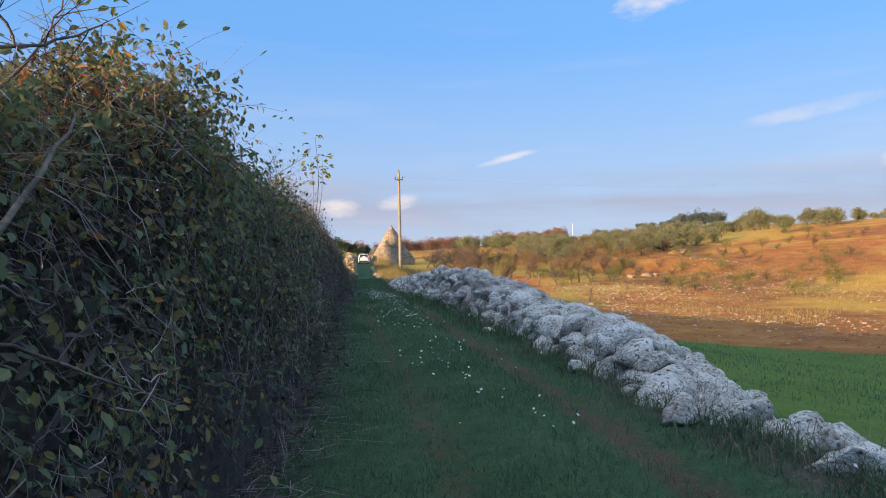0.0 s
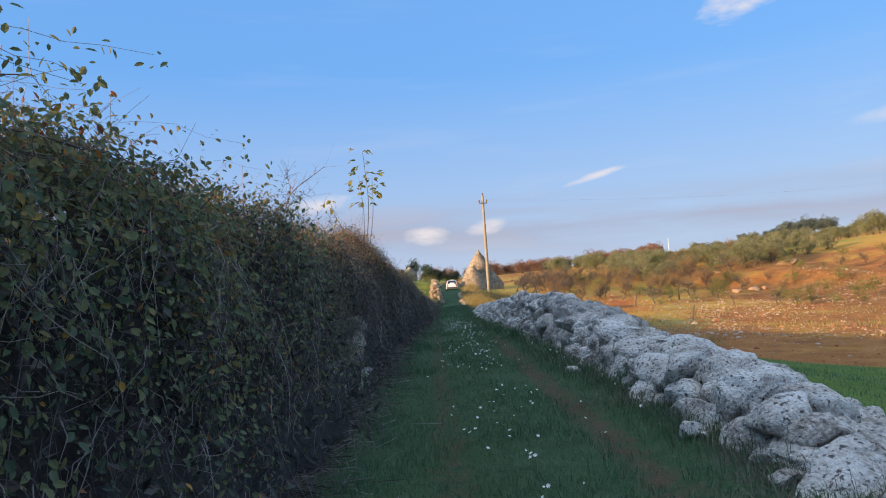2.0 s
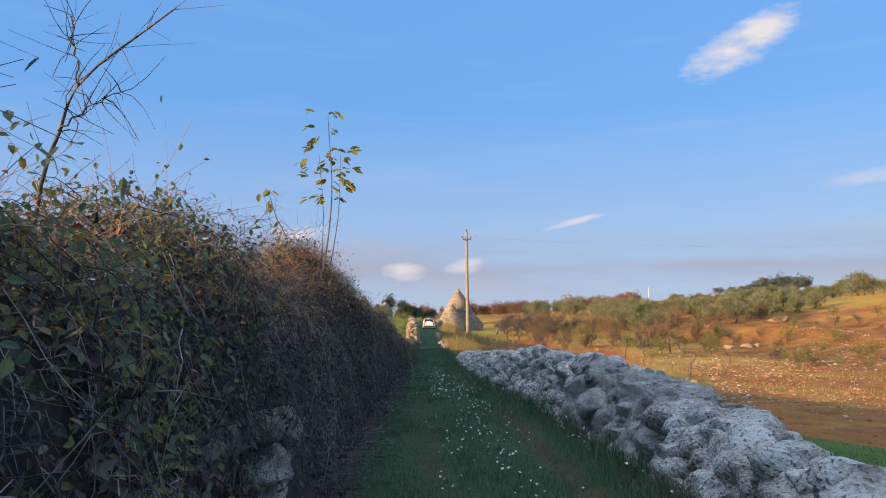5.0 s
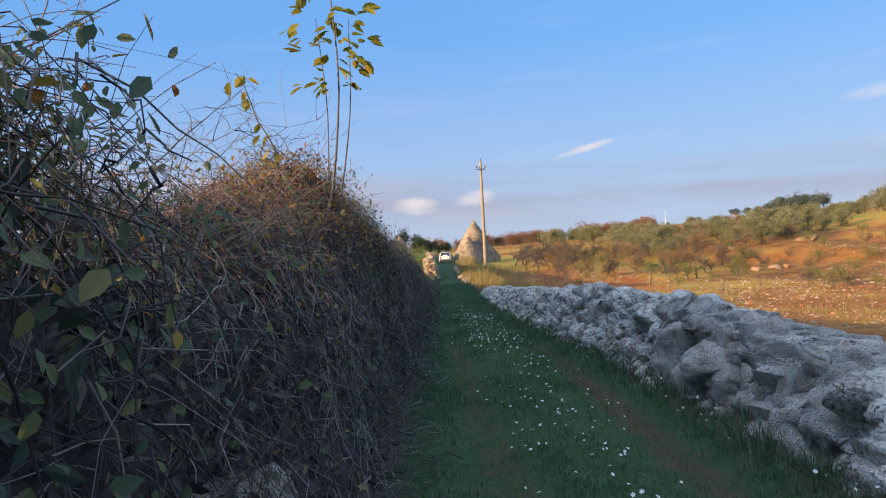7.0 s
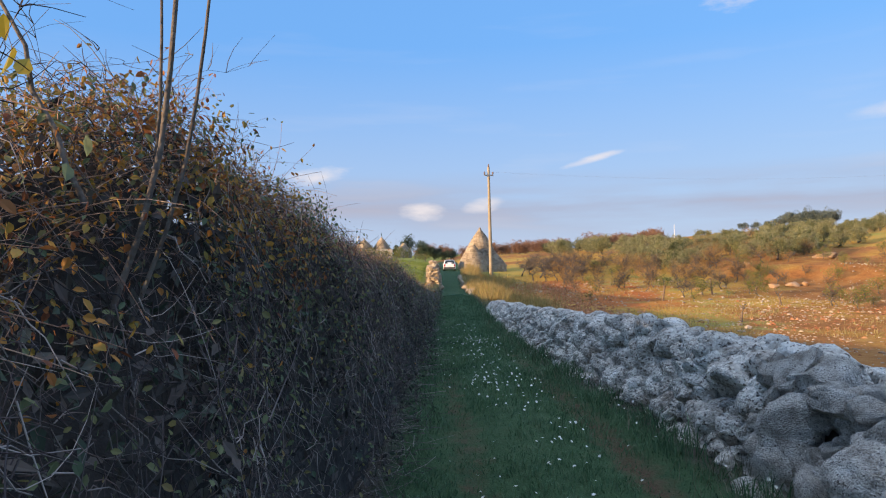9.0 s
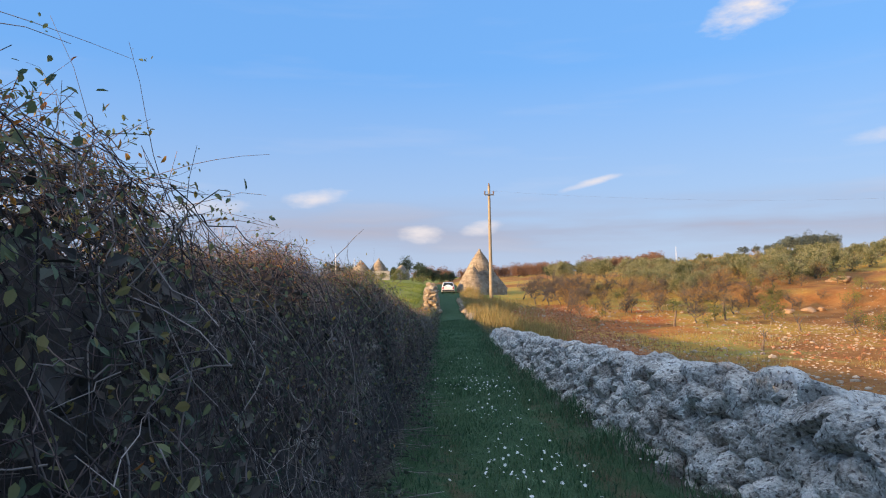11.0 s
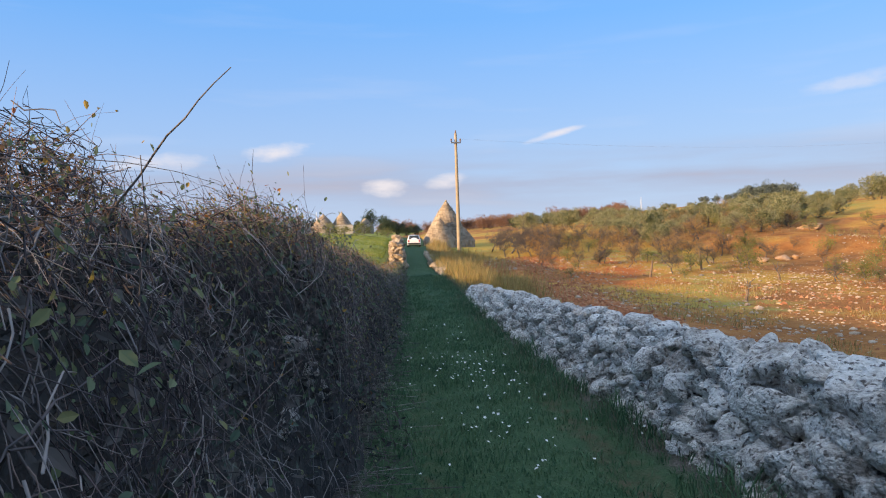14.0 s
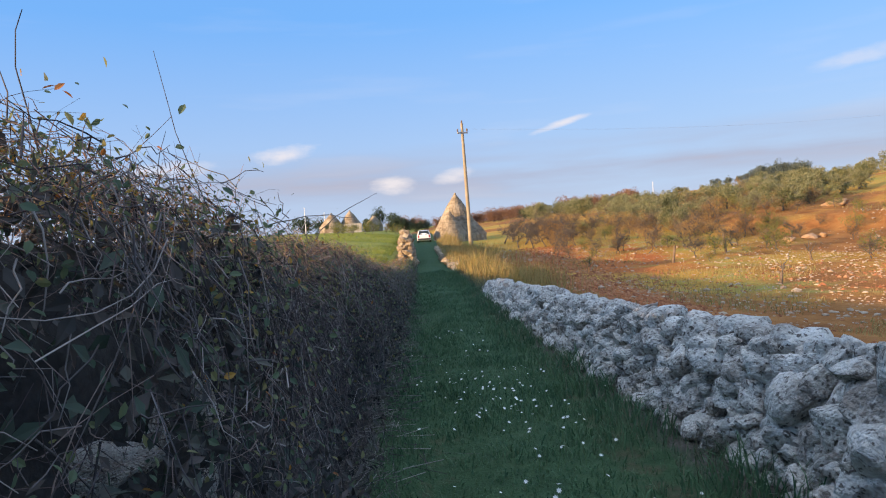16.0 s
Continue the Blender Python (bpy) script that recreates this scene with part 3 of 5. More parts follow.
def build_wall():
    wall = tagged(new("wall_east"), "long collapsing dry stone wall of pale grey pitted limestone", "stone wall", kind="structure")
    spots = []
    y = 3.3
    while y < 40:
        base, top, foot = float(lane_z(y)) - 0.06, float(wall_top(y)), float(wall_foot(y))
        loose = y < 9 or 13 < y < 16.5
        s0 = float(np.interp(y, [4, 12, 18, 24, 40], [0.38, 0.34, 0.27, 0.22, 0.22]))
        h = max(top - base, 0.12)
        rows = max(1, int(round(h / (s0 * 0.50))))
        for k in range(rows):
            z = base + (k + 0.4) * h / rows
            x = foot + float(np.interp(y, [4, 8, 11], [0.04, 0.10, 0.24])) + 0.30 * (z - base) / max(h, 0.3)
            size = s0 * rng.uniform(0.8, 1.55)
            spots.append((rock_matrix((x + rng.uniform(-0.09, 0.09), y + rng.uniform(-0.1, 0.1), z + rng.uniform(-0.04, 0.04)), size), y))
        # the top, three to four stones deep
        depth = float(np.interp(y, [3, 6, 8, 11, 13, 16, 20, 22], [0.3, 0.45, 0.5, 0.6, 0.9, 1.05, 1.05, 0.9]))
        for k in range(4 if depth > 1 else 3 if y > 6 else 2):
            x = foot + float(np.interp(y, [4, 8, 11], [0.40, 0.46, 0.58])) + k * depth / 3.4
            z = top - 0.13 - (0.10 if y < 11 else 0.06) * k + rng.uniform(-0.10, 0.07)
            big = rng.random() < (0.25 if y < 22 else 0.1)
            z -= 0.09 if big else 0.0
            size = s0 * (rng.uniform(1.5, 2.1) if big else rng.uniform(0.85, 1.45))
            spots.append((rock_matrix((x + rng.uniform(-0.1, 0.1), y + rng.uniform(-0.12, 0.12), z), size), y))
        # the far side, sloping down to the field
        for k in range(1 if y < 11 else 3):
            x = foot + 0.52 + depth + k * 0.22
            spots.append((rock_matrix((x, y + rng.uniform(-0.1, 0.1), top - 0.3 - k * 0.33), s0 * rng.uniform(0.8, 1.2)), y))
        y += s0 * (0.60 if not loose else 0.66)
    # small stones wedged between and fallen before the wall
    for _ in range(1100):
        y = rng.uniform(3, 39)
        base, top, foot = float(lane_z(y)), float(wall_top(y)), float(wall_foot(y))
        k = rng.random()
        spots.append((rock_matrix((foot + 0.12 + 0.4 * k + rng.uniform(-0.05, 0.05), y, base + k * (top - base)), rng.uniform(0.08, 0.19)), y))
    for y, dx, s in ((4.6, -0.30, 0.30), (5.6, -0.18, 0.24), (6.9, -0.22, 0.2), (4.0, 0.25, 0.26), (10.9, -0.2, 0.17)):
        x = float(wall_foot(y)) + dx
        spots.append((rock_matrix((x, y, float(height(x, y)) + s * 0.22), s, 0.8), y))
    # large weathered blocks lying on the broken crest
    for y, dx, s in ((6.6, 0.55, 0.62), (7.9, 0.6, 0.55), (12.3, 0.75, 0.66), (13.0, 1.15, 0.6), (13.7, 0.7, 0.7), (14.3, 1.2, 0.62), (15.2, 0.8, 0.6), (16.6, 1.1, 0.55), (21.6, 0.8, 0.5)):
        spots.append((rock_matrix((float(wall_foot(y)) + dx, y, float(wall_top(y)) - 0.16), s, 0.8), y))
    singles = sorted(range(len(spots)), key=lambda i: (abs(spots[i][1] - 14.5), i))[:300]
    chosen = set(singles)
    meshes = [mesh_np("stone", v, f, limestone, True) for v, f in ROCKS_FINE]
    for i in singles:
        ob = new("stone", meshes[int(rng.integers(len(meshes)))])
        ob.parent = wall
        ob.matrix_basis = spots[i][0]
    v, f = place_rocks([s for i, (s, _) in enumerate(spots) if i not in chosen])
    tagged(part("stones", mesh_np("stones", v, f, limestone_rest, True), None, wall), "smaller and farther grey limestone blocks", kind="stuff")
    # rubble core inside the wall, coloured dark for the shade in its gaps
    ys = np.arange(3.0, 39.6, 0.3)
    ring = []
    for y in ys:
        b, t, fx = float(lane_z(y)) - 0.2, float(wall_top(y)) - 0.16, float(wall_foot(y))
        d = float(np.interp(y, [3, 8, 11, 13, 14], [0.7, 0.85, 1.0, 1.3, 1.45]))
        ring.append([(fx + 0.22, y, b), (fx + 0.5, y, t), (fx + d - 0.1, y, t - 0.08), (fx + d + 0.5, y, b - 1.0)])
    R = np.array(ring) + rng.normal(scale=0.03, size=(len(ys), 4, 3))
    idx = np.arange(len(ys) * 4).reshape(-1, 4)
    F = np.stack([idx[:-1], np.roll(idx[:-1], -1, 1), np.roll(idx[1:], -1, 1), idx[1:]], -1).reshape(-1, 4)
    part("rubble_core", mesh_np("rubble_core", R.reshape(-1, 3), F, rubble, False), None, wall, "rubble core coloured dark for the shade between the stones")


build_wall()


# ---------------------------------------------------------------- bramble hedge over an old wall
def hedge_point(y, s, out=0.0):
    """Surface of the hedge: s from 0 (foot on the lane) over the top (0.5) to 1 (foot on the meadow)."""
    y, s = np.asarray(y, float), np.asarray(s, float)
    z0, T = lane_z(y), hedge_top(y)
    half = np.interp(y, [-6, 15, 25, 46, 58], [1.15, 1.15, 0.95, 0.6, 0.6])
    cx = hedge_foot(y) - 0.08 - half
    a = s * math.pi
    c, sn = np.cos(a), np.sin(a)
    ex = np.sign(c) * np.abs(c) ** 0.68
    ez = np.abs(sn) ** 0.56 * (1 - 0.34 * smooth(0.40, 0.80, s))
    H = T - z0
    P = np.stack([cx + half * ex, y, z0 + H * ez], -1)
    nrm = np.stack([ex / half, 0 * y, ez / np.maximum(H, 0.4)], -1)
    nrm /= np.linalg.norm(nrm, axis=-1, keepdims=True)
    q = np.stack([y * 0.9, s * 3.2, 0 * y], -1)
    bump = fbm(q, 3, 21) * 0.46 * np.interp(y, [7, 9, 13, 16], [1.15, 1.0, 1.0, 0.6]) + fbm(q * 3.1, 2, 33) * 0.13
    # a shaggy skirt leaning into the lane low down
    skirt = 0.27 * np.exp(-((ez - 0.10) / 0.20) ** 2) * (c > 0)
    P = P + nrm * (bump * np.clip(H / 2, 0.35, 1) + out)[..., None]
    P[..., 0] += skirt
    P[..., 2] = np.maximum(P[..., 2], z0 + 0.01)
    return P, nrm


leafy = lerp_table([(-6, 1.0), (5, 1.0), (7.5, 0.85), (8.8, 0.6), (10, 0.22), (11.6, 0.2), (12.2, 0.6), (14.5, 0.6), (15.6, 0.24), (16.4, 0.4), (17.4, 0.3), (18.5, 0.14), (19.6, 0.2), (20.3, 0.5), (22, 0.45), (23, 0.3), (25.5, 0.28), (30, 0.15), (46, 0.15)])


def clear_of_lane(lines, reach=0.10):
    """Drops the twigs that would hang far into the lane."""
    ok = (lines[..., 0] < hedge_foot(lines[..., 1]) + reach + 0.35 * (lines[..., 2] < lane_z(lines[..., 1]) + 0.35)).all(axis=1)
    return ok


def build_hedge():
    hedge = thing("bramble_hedge", "tangled bramble hedge, green and rust leaves over dry grey canes", "hedge")
    # closed inner sheet, coloured dark to stand for shade inside the hedge
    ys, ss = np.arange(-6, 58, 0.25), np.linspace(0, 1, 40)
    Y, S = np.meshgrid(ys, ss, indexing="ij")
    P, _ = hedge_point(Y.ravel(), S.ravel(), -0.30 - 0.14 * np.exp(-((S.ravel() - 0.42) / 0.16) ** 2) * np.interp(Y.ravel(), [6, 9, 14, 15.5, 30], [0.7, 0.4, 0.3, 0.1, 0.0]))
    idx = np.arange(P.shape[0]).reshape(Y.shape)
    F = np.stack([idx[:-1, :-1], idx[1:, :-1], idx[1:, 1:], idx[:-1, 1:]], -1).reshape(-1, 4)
    part("inner_thicket", mesh_np("inner_thicket", P, F, hedge_shade, True), None, hedge, "closed inner surface, dark for the shade deep in the hedge")

    def spread(n, s_lo, s_hi, power=1.0, far=57):
        u = rng.random(n)
        y = -3 + (far + 3) * u ** power
        s = rng.uniform(s_lo, s_hi, n)
        return y, s

    # leaves
    y, s = spread(270000, 0.02, 0.62, 1.7)
    keep = rng.random(len(y)) < (leafy(y) + 0.35 * np.exp(-((y - 16) / 3) ** 2) * smooth(0.24, 0.14, s)) * (0.55 + 0.45 * smooth(0.08, 0.3, s)) * np.clip(0.75 + 1.1 * fbm(np.stack([y * 1.1, s * 5, 0 * y], -1), 3, 77), 0.05, 1.3)
    y, s = y[keep], s[keep]
    P, n = hedge_point(y, s, 0.0)
    k = len(P)
    P = P + n * rng.normal(-0.04, 0.10, k)[:, None]
    droop = np.array([0, 0, -0.9]) + unit(k) * 0.9 + n * 0.35
    size = rng.uniform(0.028, 0.07, k) * np.interp(y, [0, 4, 7, 10, 13.5, 16, 22, 30, 57], [0.70, 0.68, 0.62, 0.55, 0.62, 0.46, 0.5, 0.8, 1.6])
    # autumn clump near y 13; the added crest share imitates leaves lit golden
    rusty = (np.exp(-((y - 13.1) / 1.5) ** 2) * (s > 0.18) > 0.35) & (rng.random(k) < 0.7) | (rng.random(k) < 0.03 + (0.25 + 0.25 * (y > 14.5)) * (s > 0.34))
    for flag, mat, name, lab in ((~rusty, bramble_leaf, "green_leaves", "dark green bramble leaves"), (rusty, rust_leaf, "rust_leaves", "rust and yellow autumn leaves, extra on the crest for its sunlit gold")):
        v, f = leaves(P[flag], droop[flag], n[flag] + unit(int(flag.sum())) * 0.7, size[flag])
        tagged(part(name, mesh_np(name, v, f, mat, False), None, hedge, lab), kind="stuff")

    # dead leaves and stem scraps deeper in
    k = 90000
    y, s = spread(k, 0.0, 0.62, 1.3)
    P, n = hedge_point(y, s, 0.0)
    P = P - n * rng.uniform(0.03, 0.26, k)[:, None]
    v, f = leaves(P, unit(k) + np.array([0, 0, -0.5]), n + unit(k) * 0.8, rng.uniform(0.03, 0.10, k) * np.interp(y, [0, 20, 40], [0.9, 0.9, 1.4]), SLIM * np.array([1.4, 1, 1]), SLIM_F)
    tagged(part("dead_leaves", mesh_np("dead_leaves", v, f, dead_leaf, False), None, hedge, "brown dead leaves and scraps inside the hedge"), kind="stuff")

    # dry twigs
    count = 36000
    y, s = spread(count, 0.0, 0.6, 1.35)
    P, n = hedge_point(y, s, 0.0)
    P += n * rng.uniform(-0.16, 0.10, count)[:, None]
    length = rng.uniform(0.08, 0.32, count) * (1 + 0.9 * (rng.random(count) < 0.08))
    d = unit(count) * 0.9 + np.array([0.0, 0.12, -0.25])
    d -= n * np.sum(d * n, 1, keepdims=True) * 0.75
    d /= np.linalg.norm(d, axis=1, keepdims=True)
    curl = unit(count) * 0.45 + np.array([0, 0, -0.35])
    t = np.linspace(0, 1, 5)
    lines = P[:, None, :] + d[:, None, :] * (t[None, :, None] * length[:, None, None]) + curl[:, None, :] * (t ** 2)[None, :, None] * length[:, None, None] * 0.5
    lines += rng.normal(scale=0.010, size=lines.shape)
    rad = rng.uniform(0.0010, 0.0030, count)[:, None] * np.linspace(1, 0.45, 5)[None]
    ok = clear_of_lane(lines)
    v, f = tubes(lines[ok], rad[ok])
    tagged(part("dry_twig_mass", mesh_np("dry_twig_mass", v, f, twig, True), None, hedge, "fine grey-brown dry twigs"), kind="stuff")

    # the dense fine tangle where few leaves are left
    count = 30000
    y, s = 8.5 + 19.5 * rng.random(count), rng.uniform(0.0, 0.6, count)
    P, n = hedge_point(y, s, 0.0)
    P += n * rng.uniform(-0.20, 0.08, count)[:, None]
    length = rng.uniform(0.06, 0.26, count)
    d = unit(count) + np.array([0.0, 0.1, 0.05])
    d -= n * np.sum(d * n, 1, keepdims=True) * 0.6
    curl = unit(count) * 0.8
    t = np.linspace(0, 1, 4)
    lines = P[:, None, :] + d[:, None, :] * (t[None, :, None] * length[:, None, None]) + curl[:, None, :] * (t ** 2)[None, :, None] * length[:, None, None] * 0.6
    ok = clear_of_lane(lines) & (rng.random(count) < np.clip(0.6 + 2.4 * fbm(np.stack([y * 1.6, s * 8, 0 * y], -1), 3, 55) + 0.5 * (s > 0.33), 0.06, 1))
    v, f = tubes(lines[ok], (rng.uniform(0.0008, 0.0020, count)[:, None] * np.linspace(1, 0.5, 4)[None])[ok])
    tagged(part("bramble_tangle", mesh_np("bramble_tangle", v, f, tangle, True), None, hedge, "fine purple-brown bramble tangle"), kind="stuff")

    # hanging grey stalks along the face
    count = 2600
    y, s = spread(count, 0.02, 0.30, 0.95)
    y = np.maximum(y, 3 + 3 * rng.random(count))
    P, n = hedge_point(y, s, 0.04)
    t = np.linspace(0, 1, 7)
    length = rng.uniform(0.25, 0.75, count)
    d = np.array([0.10, 0, -0.8]) + unit(count) * np.array([0.35, 0.9, 0.4])
    lines = P[:, None, :] + d[:, None, :] * (t[None, :, None] * length[:, None, None]) + (unit(count) * 0.6)[:, None, :] * (t ** 2)[None, :, None] * length[:, None, None]
    lines[..., 2] = np.maximum(lines[..., 2], lane_z(lines[..., 1]) + 0.02)
    lines = lines[clear_of_lane(lines)]
    v, f = tubes(lines, rng.uniform(0.0010, 0.0030, len(lines))[:, None] * np.linspace(1, 0.4, 7)[None])
    tagged(part("hanging_stalk_fringe", mesh_np("hanging_stalk_fringe", v, f, twig, True), None, hedge, "pale dead stalks hanging to the lane"), kind="stuff")

    # arching canes over the top, with their leaves
    count = 760
    u = rng.random(count)
    y = np.where(np.arange(count) < 560, -2 + 34 * u, 1 + 8.5 * u)
    s = rng.uniform(0.30, 0.58, count)
    P, n = hedge_point(y, s, -0.1)
    t = np.linspace(0, 1, 10)
    reach = rng.uniform(0.25, 0.8, count) * np.interp(y, [-2, 3.5, 4.6, 9, 13, 15, 19.2, 19.8, 22.5, 24, 34], [0.9, 0.9, 0.55, 0.6, 0.75, 0.5, 0.42, 0.18, 0.2, 0.4, 0.4])
    lean = rng.normal(0, 0.8, (count, 3)) * np.array([0.6, 1.0, 0.1]) + np.array([0.25, 0.1, 1.0])
    fall = rng.normal(0, 0.5, (count, 3)) * np.array([1, 1, 0.2]) + np.array([0.25, 0.1, -0.85])
    lines = P[:, None, :] + lean[:, None, :] * (t[None, :, None] * reach[:, None, None]) + fall[:, None, :] * (t ** 2.2)[None, :, None] * reach[:, None, None] * 0.85
    lines += rng.normal(scale=0.01, size=lines.shape)
    ok = clear_of_lane(lines)
    lines, y = lines[ok], y[ok]
    count = len(y)
    q = 620
    yq = 13.8 + 19 * rng.random(q)
    P, n = hedge_point(yq, rng.uniform(0.26, 0.52, q), -0.06)
    way = rng.normal(0, 1.0, (q, 3)) * np.array([0.8, 1.3, 0.1]) + np.array([0.1, 0.0, 1.0])
    far = rng.uniform(0.3, 0.72, q) * np.interp(yq, [19.0, 19.8, 21.5, 24], [1.0, 0.4, 0.6, 0.95])
    arcs = P[:, None, :] + way[:, None, :] * (t[None, :, None] * far[:, None, None]) + (rng.normal(0, 0.45, (q, 3)) + np.array([0, 0, -1.15]))[:, None, :] * (t ** 1.9)[None, :, None] * far[:, None, None]
    ok = clear_of_lane(arcs, -0.22)
    lines, y = np.concatenate([lines, arcs[ok]]), np.concatenate([y, yq[ok]])
    count = len(y)
    v, f = tubes(lines, rng.uniform(0.0010, 0.0024, count)[:, None] * np.linspace(1, 0.4, 10)[None], 4)
    tagged(part("arching_cane_spray", mesh_np("arching_cane_spray", v, f, cane, True), None, hedge, "reddish arching bramble canes"), kind="stuff")
    pick = rng.random((count, 10)) < (0.85 * leafy(y) + 0.12)[:, None]
    base = np.repeat(lines[pick], 5, 0) + rng.normal(scale=0.03, size=(5 * int(pick.sum()), 3))
    k = len(base)
    v, f = leaves(base, unit(k) + np.array([0, 0, -0.6]), unit(k) * 0.6 + np.array([0, 0, 1.0]), rng.uniform(0.025, 0.055, k) * np.interp(base[:, 1], [0, 8, 14, 20], [1.0, 0.7, 0.5, 0.42]))
    tagged(part("cane_leaves", mesh_np("cane_leaves", v, f, bramble_leaf, False), None, hedge, "bramble leaves catching the sun"), kind="stuff")

    # loose fine twigs standing out of the crest
    count = 17000
    y, s = spread(count, 0.27, 0.62, 1.1, 36)
    P, n = hedge_point(y, s, -0.05)
    t = np.linspace(0, 1, 6)
    length = rng.uniform(0.07, 0.30, count) * (1 + 0.7 * (rng.random(count) < 0.06)) * np.interp(y, [12, 15, 19.2, 19.8, 21.5, 24], [1.0, 0.62, 0.62, 0.35, 0.42, 0.6])
    d = unit(count) * 0.75 + n * 0.45 + np.array([0.05, 0, 0.45])
    fall = unit(count) * 0.7 + np.array([0.0, 0, -0.6])
    lines = P[:, None, :] + d[:, None, :] * (t[None, :, None] * length[:, None, None]) + fall[:, None, :] * (t ** 2)[None, :, None] * length[:, None, None]
    ok = clear_of_lane(lines)
    lines, y = lines[ok], y[ok]
    count = len(y)
    v, f = tubes(lines, rng.uniform(0.0009, 0.0022, count)[:, None] * np.linspace(1, 0.45, 6)[None])
    tagged(part("crest_twig_fringe", mesh_np("crest_twig_fringe", v, f, cane, True), None, hedge, "loose reddish twigs on the crest"), kind="stuff")
    pick = rng.random((count, 6)) < (0.25 * leafy(y) + 0.14 + 0.4 * np.exp(-((y - 13.1) / 1.4) ** 2))[:, None]
    base = lines[pick]
    k = len(base)
    # rust share raised along the crest to colour in the warm sunlight
    mixed = rng.random(k) < 0.25 + 0.6 * np.exp(-((base[:, 1] - 13.1) / 1.5) ** 2) + 0.35 * (base[:, 1] > 14)
    for flag, mat, nm in ((~mixed, bramble_leaf, "crest_leaves"), (mixed, rust_leaf, "crest_rust_leaves")):
        q = int(flag.sum())
        v, f = leaves(base[flag], unit(q) + np.array([0, 0, -0.4]), unit(q) * 0.6 + np.array([0, 0, 1.0]), rng.uniform(0.022, 0.05, q) * np.interp(base[flag][:, 1], [0, 8, 14, 20], [1.2, 0.85, 0.6, 0.5]))
        tagged(part(nm, mesh_np(nm, v, f, mat, False), None, hedge, "small leaves on the crest twigs"), kind="stuff")

    # thick bare branches near the start, and single bare shoots standing out of the top
    stems = [((-0.36, 0.50, 1.02), (-0.30, 0.78, 1.24), (-0.29, 1.05, 1.46), (-0.34, 1.35, 1.68)), ((-0.34, 0.62, 1.19), (-0.27, 0.86, 1.15), (-0.20, 1.15, 1.03), (-0.10, 1.45, 0.89)),
             ((-0.33, 0.70, 1.29), (-0.30, 0.80, 1.27), (-0.27, 0.90, 1.24), (-0.24, 1.00, 1.21)), ((-0.62, 0.95, 1.55), (-0.48, 1.12, 1.78), (-0.40, 1.33, 1.84), (-0.36, 1.56, 1.98)),
             ((-0.42, 1.25, 1.80), (-0.45, 1.20, 1.88), (-0.47, 1.18, 1.95), (-0.50, 1.15, 2.05)), ((-0.85, 1.6, 1.6), (-0.72, 1.8, 1.9), (-0.68, 1.95, 2.1), (-0.70, 2.1, 2.28)),
             ((-0.95, 2.9, 1.75), (-0.70, 3.5, 1.95), (-0.50, 4.1, 1.93), (-0.36, 4.5, 1.74)), ((-1.5, 2.4, 1.5), (-1.35, 3.0, 1.9), (-1.2, 3.7, 2.2), (-1.1, 4.4, 2.4)),
             ((-1.15, 8.2, 1.6), (-1.05, 8.15, 2.05), (-0.92, 8.1, 2.33), (-0.56, 8.02, 2.54)), ((-1.0, 8.13, 2.15), (-0.95, 8.14, 2.2), (-0.88, 8.15, 2.26), (-0.8, 8.16, 2.3)),
             ((-0.92, 8.1, 2.3), (-0.93, 8.1, 2.38), (-0.95, 8.1, 2.46), (-0.96, 8.1, 2.55)), ((-1.6, 11.0, 1.7), (-1.45, 11.15, 2.0), (-1.33, 11.35, 2.22), (-1.2, 11.65, 2.46)),
             ((-1.6, 25.0, 1.3), (-1.5, 25.3, 1.55), (-1.3, 25.7, 1.72), (-1.1, 26.1, 1.85)),
             ((-1.5, 19.2, 1.5), (-1.35, 19.15, 1.7), (-1.18, 19.1, 1.88), (-1.0, 19.08, 2.05)), ((-1.7, 22.6, 1.4), (-1.4, 22.9, 1.52), (-1.2, 23.2, 1.58), (-1.0, 23.6, 1.56))]
    t = np.linspace(0, 1, 12)
    lines = []
    for pts in stems:
        lines.append(np.stack([np.interp(t, np.linspace(0, 1, 4), [p[i] for p in pts]) for i in range(3)], -1))
    lines = np.array(lines)
    lines[:, 1:-1] = 0.5 * lines[:, 1:-1] + 0.25 * (lines[:, 2:] + lines[:, :-2]) + rng.normal(scale=0.005, size=(len(stems), 10, 3))
    thick = np.array([0.013, 0.006, 0.009, 0.008, 0.004, 0.007, 0.006, 0.010, 0.009, 0.004, 0.004, 0.005, 0.006, 0.005, 0.005])
    for ln, r in zip(lines, thick):
        v, f = tubes(ln[None], (r * np.linspace(1, 0.3, 12))[None], 6)
        part("bare_branch", mesh_np("bare_branch", v, f, bark, True), None, hedge, "bare grey-brown branch")
    count = 46
    y = rng.uniform(9.6, 15.2, count)
    P, n = hedge_point(y, rng.uniform(0.36, 0.6, count), -0.1)
    t9 = np.linspace(0, 1, 9)
    up = rng.uniform(0.25, 0.75, count) * np.interp(y, [13.2, 14.5, 16.2], [0.9, 0.5, 0.4])
    bow = unit(count) * np.array([1.0, 1.2, 0.5]) + np.array([0.1, 0.1, -0.25])
    loose = P[:, None] + np.array([0.05, 0.1, 1.0]) * (t9[None, :, None] * up[:, None, None]) + bow[:, None] * (t9 ** 2)[None, :, None] * up[:, None, None] * 0.9 + rng.normal(scale=0.012, size=(count, 9, 3))
    v, f = tubes(loose, rng.uniform(0.0014, 0.0035, count)[:, None] * np.linspace(1, 0.4, 9)[None])
    tagged(part("bare_cane_tangle", mesh_np("bare_cane_tangle", v, f, twig, True), None, hedge, "tangle of bare grey canes above the crest"), kind="stuff")
